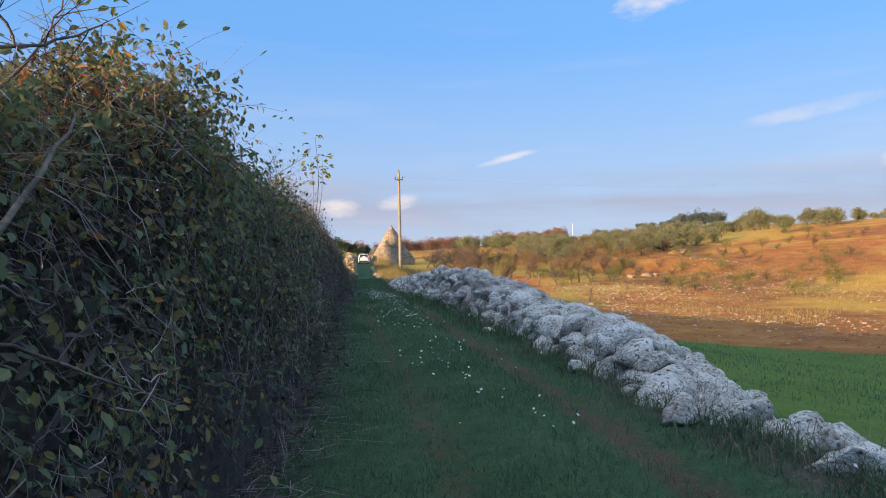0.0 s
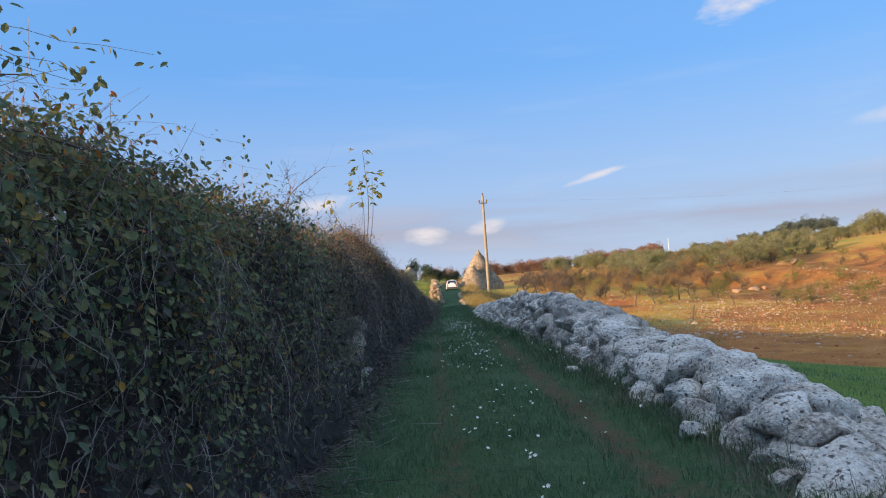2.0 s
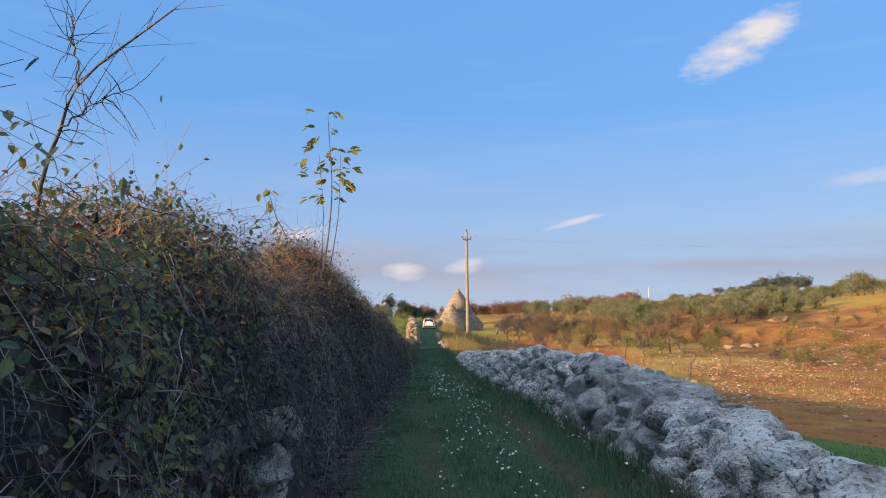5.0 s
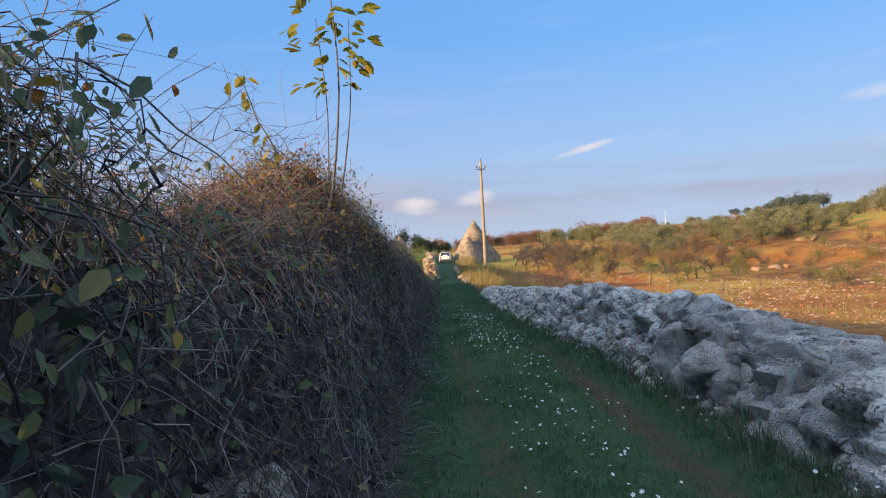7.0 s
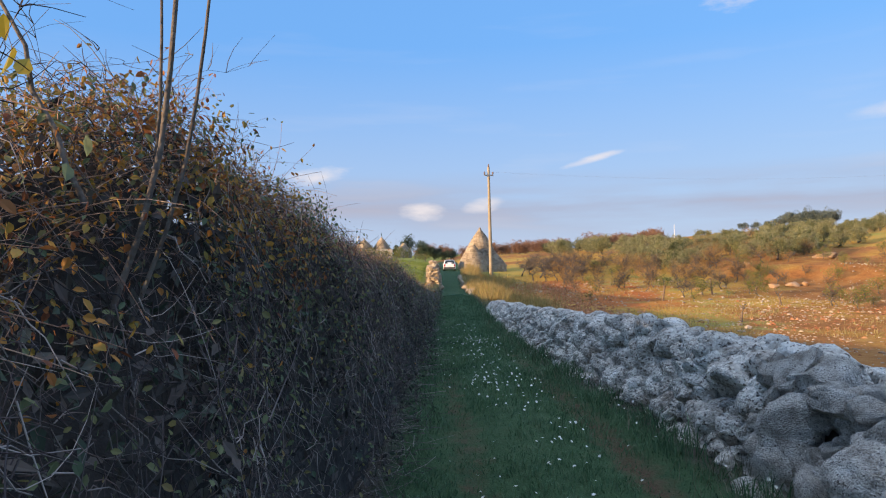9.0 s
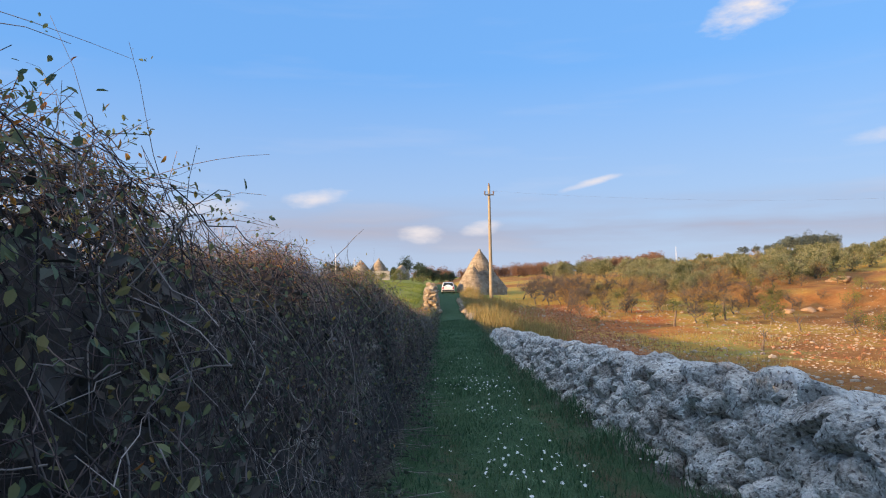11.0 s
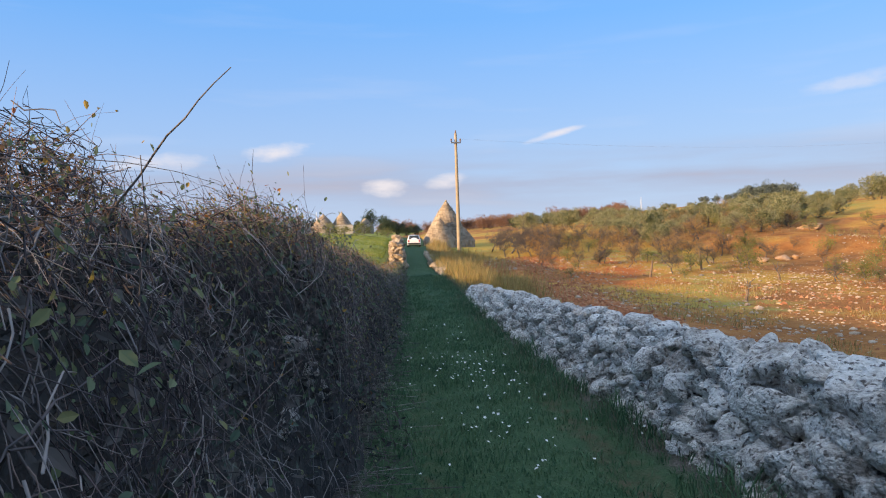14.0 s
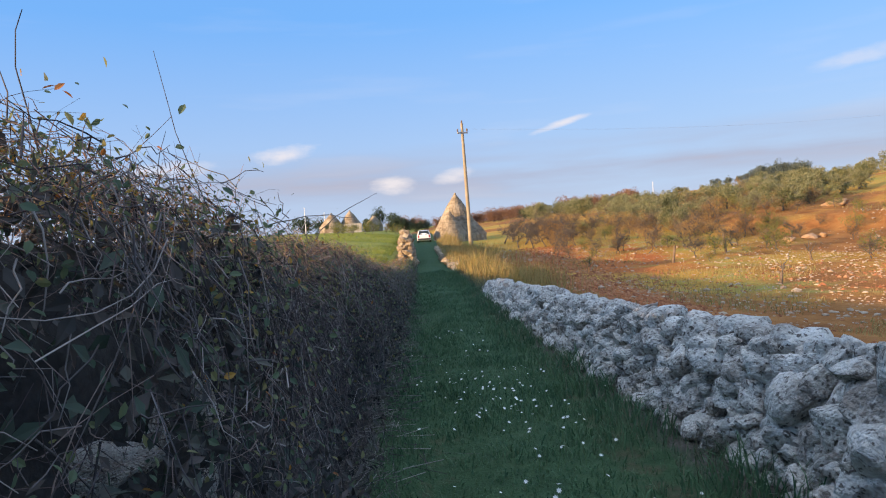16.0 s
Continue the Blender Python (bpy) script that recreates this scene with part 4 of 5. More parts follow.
    base = np.concatenate([np.repeat(lines[3:12, 4:], 3, 1).reshape(-1, 3), np.repeat(loose[:, 3:], 2, 1).reshape(-1, 3)])
    k = len(base)
    d = unit(k) + np.array([0.2, 0.2, 0.5])
    ln = rng.uniform(0.03, 0.13, k)
    tt = np.linspace(0, 1, 4)
    sp = base[:, None] + d[:, None] * (tt[None, :, None] * ln[:, None, None]) + (unit(k) * 0.15)[:, None] * (tt ** 2)[None, :, None]
    v, f = tubes(sp, rng.uniform(0.001, 0.003, k)[:, None] * np.linspace(1, 0.4, 4)[None])
    tagged(part("side_twig_spray", mesh_np("side_twig_spray", v, f, twig, True), None, hedge), kind="stuff")

    # litter of dead stalks at the foot
    count = 5200
    y = -2 + 40 * rng.random(count) ** 1.3
    x = hedge_foot(y) + rng.normal(0.0, 0.20, count) - 0.05
    P = np.stack([x, y, height(x, y) + rng.uniform(0.005, 0.06, count)], -1)
    d = unit(count) * np.array([1, 1, 0.18])
    t = np.linspace(0, 1, 4)
    lines = P[:, None] + d[:, None] * (t[None, :, None] * rng.uniform(0.08, 0.4, count)[:, None, None])
    lines[..., 2] = np.maximum(lines[..., 2], lane_z(lines[..., 1]) + 0.0)
    v, f = tubes(lines, rng.uniform(0.001, 0.0035, count)[:, None] * np.ones(4)[None])
    tagged(part("dead_stalk_litter", mesh_np("dead_stalk_litter", v, f, twig, True), None, hedge, "dead grey stalks lying at the foot"), kind="stuff")


build_hedge()


def build_west_wall():
    """The old wall under the hedge shows as pale stones between the stems."""
    wall = tagged(new("wall_west"), "old pale stone wall swallowed by the bramble hedge", "stone wall", kind="structure")
    for lo, hi, zmax in ((9.2, 10.2, 0.9), (17.6, 19.0, 0.75), (20.5, 21.7, 1.1), (22.4, 23.2, 0.55)):
        y = lo
        while y < hi:
            for z in np.arange(0.08 if zmax < 1 else 0.45, zmax, 0.19):
                p, n = hedge_point(np.array([y]), np.array([0.035 + 0.10 * z]), -0.42 if lo > 15 else -0.25)
                at = p[0] + rng.normal(scale=0.03, size=3)
                ob = new("stone", STONE_MESHES[int(rng.integers(len(STONE_MESHES)))])
                ob.parent = wall
                ob.matrix_basis = rock_matrix((at[0], at[1], float(lane_z(y)) + z), rng.uniform(0.2, 0.34))
            y += 0.24


STONE_MESHES = [mesh_np("stone", v, f, limestone, True) for v, f in ROCKS]
build_west_wall()


# ---------------------------------------------------------------- sapling in the hedge
def build_sapling():
    tree = thing("sapling", "slender sapling with three bare stems and yellow-green leaves at the top", "tree", (-0.88, 12.65, 0.0))
    stems = (((-0.5, 0, -0.1), (-0.42, 0.0, 1.0), (-0.06, 0.03, 1.9), (0.03, 0.0, 2.75), (-0.05, 0.05, 3.6)), ((-0.48, 0.05, 0.0), (-0.36, 0.1, 1.1), (-0.02, 0.1, 1.9), (0.08, 0.1, 2.6), (0.08, 0.1, 3.2)),
             ((-0.52, 0.08, 0.0), (-0.42, 0.10, 1.1), (-0.10, 0.10, 1.9), (-0.08, 0.10, 2.6), (-0.14, 0.08, 3.2)))
    t = np.linspace(0, 1, 16)
    tips = []
    for pts, r in zip(stems, (0.014, 0.010, 0.009)):
        ln = np.stack([np.interp(t, np.linspace(0, 1, 5), [p[i] for p in pts]) for i in range(3)], -1)
        ln[1:-1] = 0.5 * ln[1:-1] + 0.25 * (ln[2:] + ln[:-2])
        v, f = tubes(ln[None], (r * np.linspace(1, 0.25, 16))[None], 7)
        part("stem", mesh_np("stem", v, f, bark, True), None, tree, "thin smooth brown stem")
        tips.append(ln)
    base, along = [], []
    for ln in tips:
        for k in range(12, 16):
            for _ in range(3):
                a = rng.uniform(0, 6.28)
                d = np.array([math.cos(a), math.sin(a), rng.uniform(0.0, 0.5)])
                leafstalk = ln[k] + d * rng.uniform(0.04, 0.20)
                for _ in range(3):
                    base.append(leafstalk + rng.normal(scale=0.02, size=3))
                    along.append(d * 0.8 + np.array([0, 0, -0.45]) + rng.normal(scale=0.25, size=3))
    base, along = np.array(base), np.array(along)
    v, f = leaves(base, along, unit(len(base)) * 0.5 + np.array([0, 0, 1]), rng.uniform(0.07, 0.13, len(base)))
    part("crown", mesh_np("crown", v, f, sapling_leaf, False), None, tree, "yellow-green drooping leaves")


build_sapling()


# a second, short shoot with yellow leaves behind the sapling
def build_shoot():
    tree = thing("young_shoot", "thin leaning shoot with a few yellow and dead leaves", "tree", (-1.13, 12.6, 1.85))
    t = np.linspace(0, 1, 10)
    ln = np.stack([-0.42 * t, 0.05 * t, 1.0 * t], -1) + rng.normal(scale=0.008, size=(10, 3))
    v, f = tubes(ln[None], (0.009 * np.linspace(1, 0.3, 10))[None], 6)
    part("stem", mesh_np("stem", v, f, bark, True), None, tree)
    for p in np.repeat(ln[4:], 2, 0):
        v, f = leaves(p[None] + rng.normal(scale=0.05, size=(1, 3)), unit(1) + np.array([0, 0, -0.8]), unit(1), rng.uniform(0.07, 0.12, 1))
        part("leaf", mesh_np("leaf", v, f, sapling_leaf if rng.random() < 0.75 else dead_leaf, False), None, tree)


build_shoot()


# ---------------------------------------------------------------- grass, weeds and flowers of the lane
def blades(x, y, length, width, lean, mat, name, label, category):
    n = len(x)
    base = np.stack([x, y, height(x, y) - 0.01], -1)
    a = rng.uniform(0, 2 * math.pi, n)
    side = np.stack([np.cos(a), np.sin(a), 0 * a], -1)
    b = rng.uniform(0, 2 * math.pi, n)
    bend = np.stack([np.cos(b), np.sin(b), 0 * b], -1) * (lean * length * rng.uniform(0.2, 1.3, n))[:, None]
    up = np.array([0, 0, 1.0]) * length[:, None]
    w = side * width[:, None]
    mid = base + up * 0.6 + bend * 0.35
    tip = base + up * (1 - 0.25 * lean) + bend
    V = np.stack([base - w, base + w, mid + w * 0.7, mid - w * 0.7, tip], 1).reshape(-1, 3)
    o = (np.arange(n) * 5)[:, None]
    return tagged(new(name, mesh_np(name, V, [np.array([[0, 1, 2, 3]]) + o, np.array([[3, 2, 4]]) + o], mat, False)), label, category, kind="stuff")


def lane_grass():
    n = 120000
    y = -1.5 + 52 * rng.random(n) ** 1.55
    lo, hi = hedge_foot(y) + 0.05, wall_foot(y) + 0.12
    x = lo + (hi - lo) * rng.random(n)
    c = (lo + hi) / 2
    rut = np.maximum(np.exp(-((x - c + 0.62) / 0.17) ** 2) * 0.7, np.exp(-((x - c - 0.72) / 0.19) ** 2) * 0.9)
    patch = fbm(np.stack([x * 1.5, y * 1.5, 0 * x], -1), 3, 50)
    keep = rng.random(n) < np.clip(1 - rut * np.interp(y, [0, 12, 25], [1.0, 0.85, 0.3]), 0.04, 1) * np.clip(0.75 + patch, 0.15, 1) * smooth(0.0, 0.25, x - lo + 0.05)
    x, y = x[keep], y[keep]
    edge = np.exp(-((x - wall_foot(y)) / 0.38) ** 2)
    tall = np.clip(0.5 + 1.1 * fbm(np.stack([x * 2.4, y * 2.4, 0 * x], -1), 2, 61), 0.15, 1.4)
    length = rng.uniform(0.03, 0.10, len(x)) * (0.5 + tall) + edge * rng.uniform(0.04, 0.32, len(x)) * tall
    blades(x, y, length, rng.uniform(0.0018, 0.004, len(x)) * np.interp(y, [0, 10, 40], [1, 1.2, 2.6]), 0.75, grass_blade, "lane_grass", "short green grass on the lane, longer beside the wall", "grass")
    n = 9000
    y = 2 + 37 * rng.random(n) ** 1.3
    x = wall_foot(y) + rng.normal(0.05, 0.22, n)
    clump = fbm(np.stack([x * 1.2, y * 1.2, 0 * x], -1), 2, 71)
    keep = rng.random(n) < np.clip(0.35 + 1.4 * clump, 0, 1)
    x, y = x[keep], y[keep]
    blades(x, y, rng.uniform(0.10, 0.36, len(x)), rng.uniform(0.0014, 0.003, len(x)), 0.8, grey_weed, "dry_weeds", "grey dry weeds at the foot of the stone wall", "weeds")


lane_grass()


# tall rough weeds along the foot of the stone wall
def wall_weeds():
    n = 5200
    y = 1.0 + 13 * rng.random(n) ** 1.2
    x = wall_foot(y) + 0.12 - np.abs(rng.normal(0, 0.26, n))
    clump = fbm(np.stack([x * 1.5, y * 1.5, 0 * x], -1), 3, 131)
    keep = rng.random(n) < np.clip(0.5 + 1.6 * clump, 0.05, 1)
    x, y = x[keep], y[keep]
    dry = rng.random(len(x)) < 0.35
    blades(x[dry], y[dry], rng.uniform(0.08, 0.26, int(dry.sum())), rng.uniform(0.003, 0.006, int(dry.sum())), 0.6, grey_weed, "wall_weeds", "dry grey weeds at the foot of the wall", "weeds")
    blades(x[~dry], y[~dry], rng.uniform(0.07, 0.20, int((~dry).sum())), rng.uniform(0.004, 0.008, int((~dry).sum())), 0.8, grass_blade, "wall_grass", "long rough grass at the foot of the wall", "grass")


wall_weeds()


def end_weeds():
    n = 9000
    y = 1.2 + 7.5 * rng.random(n)
    x = wall_foot(y) + 0.35 - np.abs(rng.normal(0, 0.5, n))
    clump = fbm(np.stack([x * 1.3, y * 1.3, 0 * x], -1), 3, 151)
    keep = rng.random(n) < np.clip(0.45 + 1.8 * clump, 0.04, 1)
    x, y = x[keep], y[keep]
    blades(x, y, rng.uniform(0.06, 0.22, len(x)), rng.uniform(0.0012, 0.003, len(x)), 1.1, grey_weed, "matted_weeds", "matted grey dead weeds round the broken wall end", "weeds")


end_weeds()


def lane_flowers():
    n = 950
    y = 4 + 27 * rng.random(n) ** 0.9
    c = (hedge_foot(y) + wall_foot(y)) / 2
    x = c + rng.normal(-0.02, 0.33, n)
    near = np.clip(0.55 + 1.5 * fbm(np.stack([x * 1.1, y * 0.8, 0 * x], -1), 2, 81), 0.05, 1) * np.interp(y, [4, 9, 14, 31], [0.25, 0.5, 1.0, 1.0])
    keep = rng.random(n) < near
    x, y = x[keep], y[keep]
    ex, ey = rng.uniform(-0.05, 0.3, 70), 3 + 20 * rng.random(70)
    x, y = np.concatenate([x, wall_foot(ey) - ex]), np.concatenate([y, ey])
    n = len(x)
    z = height(x, y)
    h = rng.uniform(0.07, 0.17, n)
    top = np.stack([x + rng.normal(0, 0.02, n), y + rng.normal(0, 0.02, n), z + h], -1)
    foot = np.stack([x, y, z - 0.01], -1)
    t = np.linspace(0, 1, 3)
    v, f = tubes(foot[:, None] * (1 - t)[None, :, None] + top[:, None] * t[None, :, None], np.full((n, 3), 0.0013))
    plants = thing("white_flowers", "small white daisies scattered in the grass of the lane", "flowers", kind="stuff")
    tagged(part("flower_stems", mesh_np("flower_stems", v, f, stem_green, True), None, plants), kind="stuff")
    k = 7
    ang = np.arange(k) * 2 * math.pi / k
    tilt = unit(n) * 0.55 + np.array([0, -0.3, 1.0])
    tilt /= np.linalg.norm(tilt, axis=1, keepdims=True)
    A = np.cross(tilt, [1.0, 0, 0])
    A /= np.linalg.norm(A, axis=1, keepdims=True)
    B = np.cross(tilt, A)
    d = np.cos(ang)[None, :, None] * A[:, None] + np.sin(ang)[None, :, None] * B[:, None]
    v, f = leaves(np.repeat(top, k, 0), d.reshape(-1, 3) + np.repeat(tilt, k, 0) * 0.25, np.repeat(tilt, k, 0), np.repeat(rng.uniform(0.010, 0.019, n), k), SLIM * np.array([1.7, 1, 1]), SLIM_F)
    tagged(part("petals", mesh_np("petals", v, f, petal, False), None, plants, "white petals"), kind="stuff")


lane_flowers()


# ---------------------------------------------------------------- trees and shrubs
def limb_lines(root, top, count, spread, seed, pts=7, low=0.35):
    g = np.random.default_rng(seed)
    t = np.linspace(0, 1, pts)
    out = []
    for _ in range(count):
        k = g.uniform(low, 0.95)
        start = root + (top - root) * k
        a = g.uniform(0, 6.283)
        d = np.array([math.cos(a) * spread, math.sin(a) * spread, g.uniform(0.25, 0.9) * spread])
        curve = g.normal(scale=0.18 * spread, size=3)
        out.append(start + d * t[:, None] * g.uniform(0.6, 1.0) + curve * (t ** 2)[:, None])
    return np.array(out)


def tree_parts(parent, tall, wide, crown_low, leaf_mat, seed, clumps=26, per=46, leaf=0.16, trunk_r=0.16, flat=0.8, bare=False, split=True):
    """A tapered trunk with limbs, and a crown of many leaf clumps with gaps."""
    g = np.random.default_rng(seed)
    root, top = np.zeros(3) - np.array([0, 0, 0.15]), np.array([g.normal(0, 0.12) * wide, g.normal(0, 0.12) * wide, tall * 0.62])
    t = np.linspace(0, 1, 9)
    trunk = root + (top - root) * t[:, None]
    trunk[1:-1] += g.normal(scale=0.03 * tall, size=(7, 3)) * np.array([1, 1, 0.2])
    v, f = tubes(trunk[None], (trunk_r * np.linspace(1.15, 0.35, 9))[None], 8)
    limbs = limb_lines(root, top, 9, wide * 0.42, seed + 1)
    v2, f2 = tubes(limbs, np.repeat((trunk_r * 0.42 * np.linspace(1, 0.2, 7))[None], len(limbs), 0), 5)
    v, f = join((v, f), (v2, f2))
    if bare:
        tips = limbs[:, 2:].reshape(-1, 3)
        n = len(tips) * 7
        b = np.repeat(tips, 7, 0)
        d = g.normal(size=(n, 3)) + np.array([0, 0, 0.7])
        tt = np.linspace(0, 1, 5)
        tw = b[:, None] + d[:, None] * (tt[None, :, None] * g.uniform(0.12, 0.34, n)[:, None, None] * wide * 0.5) + g.normal(scale=0.02 * wide, size=(n, 5, 3))
        v3, f3 = tubes(tw, np.repeat((trunk_r * 0.12 * np.linspace(1, 0.4, 5))[None], n, 0), 3)
        v, f = join((v, f), (v3, f3))
    part("trunk", mesh_np("trunk", v, f, bark, True), None, parent)
    if leaf_mat is None:
        return
    mid = np.array([0, 0, (crown_low + tall) / 2])
    half = np.array([wide / 2, wide / 2, (tall - crown_low) / 2])
    d = g.normal(size=(clumps, 3))
    d /= np.linalg.norm(d, axis=1, keepdims=True)
    centres = mid + d * half * g.uniform(0.35, 0.95, clumps)[:, None]
    r = g.uniform(0.16, 0.34, clumps) * wide * 0.62
    n = clumps * per
    u = g.normal(size=(n, 3))
    u /= np.linalg.norm(u, axis=1, keepdims=True)
    pts = np.repeat(centres, per, 0) + u * (np.repeat(r, per) * g.uniform(0.55, 1.05, n))[:, None] * np.array([1, 1, flat])
    v, f = leaves(pts, u + g.normal(size=(n, 3)) * 0.7, u + g.normal(size=(n, 3)) * 0.6, g.uniform(0.6, 1.4, n) * leaf, SLIM * np.array([1.9, 1, 1]), SLIM_F)
    part("crown", mesh_np("crown", v, f, leaf_mat, False), None, parent)


def plant(name, label, category, variants, spots, group):
    """Copies of a few built variants at (x, y, scale)."""
    for i, (x, y, s) in enumerate(spots):
        src = variants[i % len(variants)]
        z = float(height(np.array([x]), np.array([y]))[0])
        m = Matrix.LocRotScale(Vector((x, y, z)), Euler((0, 0, rng.uniform(0, 6.28))), None)
        if i < len(variants):
            src.matrix_basis = m @ Matrix.Diagonal((s, s, s * rng.uniform(0.9, 1.1), 1))
        else:
            ob = copy_thing(src, m)
            ob.scale = (s, s * rng.uniform(0.9, 1.1), s * rng.uniform(0.88, 1.12))


def variants(name, label, category, group, count, **kw):
    out = []
    for i in range(count):
        ob = thing(name, label, category, group=group)
        tree_parts(ob, seed=kw["seed"] + i * 13, **{k: v for k, v in kw.items() if k != "seed"})
        out.append(ob)
    return out


def polar(az, r):
    return r * math.sin(radians(az)), 10 + r * math.cos(radians(az))


def scatter(n, az, rr, scale, gap, seed):
    g = np.random.default_rng(seed)
    out = []
    for _ in range(n * 40):
        x, y = polar(g.uniform(*az), g.uniform(*rr))
        s = g.uniform(*scale)
        if all(math.hypot(x - a, y - b) > gap * (s + c) / 2 for a, b, c in out):
            out.append((x, y, s))
        if len(out) == n:
            break
    return out


def build_countryside():
    olives = variants("olive_tree", "grey-green olive tree with an open rounded crown on the slope", "tree", "olive grove", 5, tall=3.7, wide=4.6, crown_low=0.2, leaf_mat=olive_leaf, seed=100, clumps=40, per=90, leaf=0.20)
    spots = scatter(58, (12.5, 25.8), (88, 150), (0.5, 0.82), 5.0, 1) + scatter(16, (24, 31), (112, 175), (0.65, 0.95), 7, 2) + scatter(12, (31, 42), (140, 185), (0.7, 1.05), 9, 3)
    spots += scatter(14, (6, 14), (130, 210), (0.8, 1.1), 7, 4) + [(*polar(25.4, 103), 0.9), (*polar(34.0, 128), 0.85), (*polar(31.5, 150), 1.2), (*polar(37.0, 135), 1.0)]
    plant("olive_tree", "", "", olives, spots, "")
    shrubs = variants("autumn_shrub", "bare brown shrub with a haze of dry leaves", "shrub", "shrubs in the field", 4, tall=2.6, wide=2.6, crown_low=0.3, leaf_mat=brown_leaf, seed=200, clumps=22, per=26, leaf=0.10, trunk_r=0.05, bare=True)
    spots = scatter(58, (7, 22), (66, 104), (0.6, 1.15), 2.0, 11) + scatter(16, (22, 41), (66, 112), (0.4, 0.8), 5, 12) + scatter(26, (12, 26), (80, 132), (0.6, 1.1), 3, 14) + scatter(10, (4.5, 9), (84, 100), (0.7, 1.0), 2.2, 13)
    plant("autumn_shrub", "", "", shrubs, spots, "")
    greens = variants("green_shrub", "yellow-green wild shrub on the stony slope", "shrub", "green shrubs", 3, tall=1.9, wide=2.4, crown_low=0.15, leaf_mat=shrub_leaf, seed=300, clumps=22, per=44, leaf=0.10, trunk_r=0.05)
    spots = scatter(72, (9, 40), (60, 125), (0.35, 1.1), 3.5, 21) + scatter(8, (-9.5, -4.0), (100, 130), (0.8, 1.3), 4, 22) + [(*polar(8.7, 84), 0.9)]
    plant("green_shrub", "", "", greens, spots, "")
    fruit = variants("bare_fruit_tree", "small leafless fruit tree with grey twisted branches", "tree", "orchard", 3, tall=3.4, wide=3.6, crown_low=1.0, leaf_mat=None, seed=400, trunk_r=0.11, bare=True)
    spots = [(*polar(a, r), s) for a, r, s in ((4.0, 84, 0.8), (4.6, 86, 0.85), (5.0, 79, 0.75), (5.6, 82, 0.9), (6.1, 77, 0.7), (6.6, 88, 1.0), (7.0, 79, 0.75), (7.5, 80, 0.8), (8.2, 84, 0.85), (9.1, 78, 0.7), (12.0, 70, 0.55), (16.8, 64, 0.5), (19.5, 72, 0.6), (23.5, 78, 0.5), (27.0, 62, 0.45))]
    plant("bare_fruit_tree", "", "", fruit, spots, "")
    reds = variants("autumn_tree", "round autumn tree with dense red-brown foliage", "tree", "far autumn trees", 3, tall=8.0, wide=10.5, crown_low=0.0, leaf_mat=red_leaf, seed=500, clumps=40, per=60, leaf=0.5, trunk_r=0.3)
    spots = [(73.9, 439.5, 1.15)] + scatter(30, (0.8, 8.2), (330, 430), (0.65, 0.9), 5, 31) + scatter(22, (10.4, 15), (330, 430), (0.65, 0.95), 6, 32) + scatter(10, (-5, 0.6), (260, 340), (0.5, 0.7), 6, 33)
    plant("autumn_tree", "", "", reds, spots, "")
    darks = variants("evergreen_tree", "dark green evergreen tree far across the fields", "tree", "far evergreen trees", 3, tall=5.6, wide=7.0, crown_low=0.1, leaf_mat=pine_leaf, seed=600, clumps=34, per=60, leaf=0.4, trunk_r=0.22)
    spots = [(*polar(a, r), s) for a, r, s in ((6.4, 205, 0.62), (7.0, 207, 0.66), (7.6, 206, 0.6), (8.8, 215, 0.45), (-4.0, 150, 0.6), (-3.2, 152, 0.5), (-2.5, 150, 0.45), (-1.9, 155, 0.45), (-6.2, 170, 0.7), (11.2, 240, 0.5), (-9.8, 175, 0.7), (-11.5, 180, 0.8))]
    plant("evergreen_tree", "", "", darks, spots, "")
    pines = variants("stone_pine", "tall stone pine with a spreading dark crown on the ridge", "tree", "pines on the ridge", 3, tall=9.5, wide=10, crown_low=3.2, leaf_mat=hazed_pine_leaf, seed=700, clumps=30, per=70, leaf=0.6, trunk_r=0.35, flat=0.85)
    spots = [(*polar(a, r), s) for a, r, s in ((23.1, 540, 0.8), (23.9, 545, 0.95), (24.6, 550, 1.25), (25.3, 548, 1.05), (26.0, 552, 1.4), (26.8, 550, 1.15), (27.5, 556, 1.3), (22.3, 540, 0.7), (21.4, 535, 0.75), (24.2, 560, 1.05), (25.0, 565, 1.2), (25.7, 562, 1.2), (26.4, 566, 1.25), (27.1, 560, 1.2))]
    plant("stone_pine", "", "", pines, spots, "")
    two = variants("pine_tree", "dense upright pine beside the far meadow", "tree", "meadow pines", 2, tall=6.6, wide=4.6, crown_low=0.8, leaf_mat=pine_leaf, seed=800, clumps=34, per=60, leaf=0.32, trunk_r=0.2, flat=1.0)
    plant("pine_tree", "", "", two, [(*polar(-5.5, 197), 1.0), (*polar(-4.4, 205), 0.9)], "")
    ridge = variants("ridge_tree", "low rounded tree along the far skyline", "tree", "trees on the skyline", 4, tall=4.4, wide=5.0, crown_low=0.4, leaf_mat=olive_leaf, seed=900, clumps=34, per=50, leaf=0.35, trunk_r=0.2)
    plant("ridge_tree", "", "", ridge, scatter(40, (13, 44), (190, 290), (0.5, 0.8), 7, 41), "")


build_countryside()


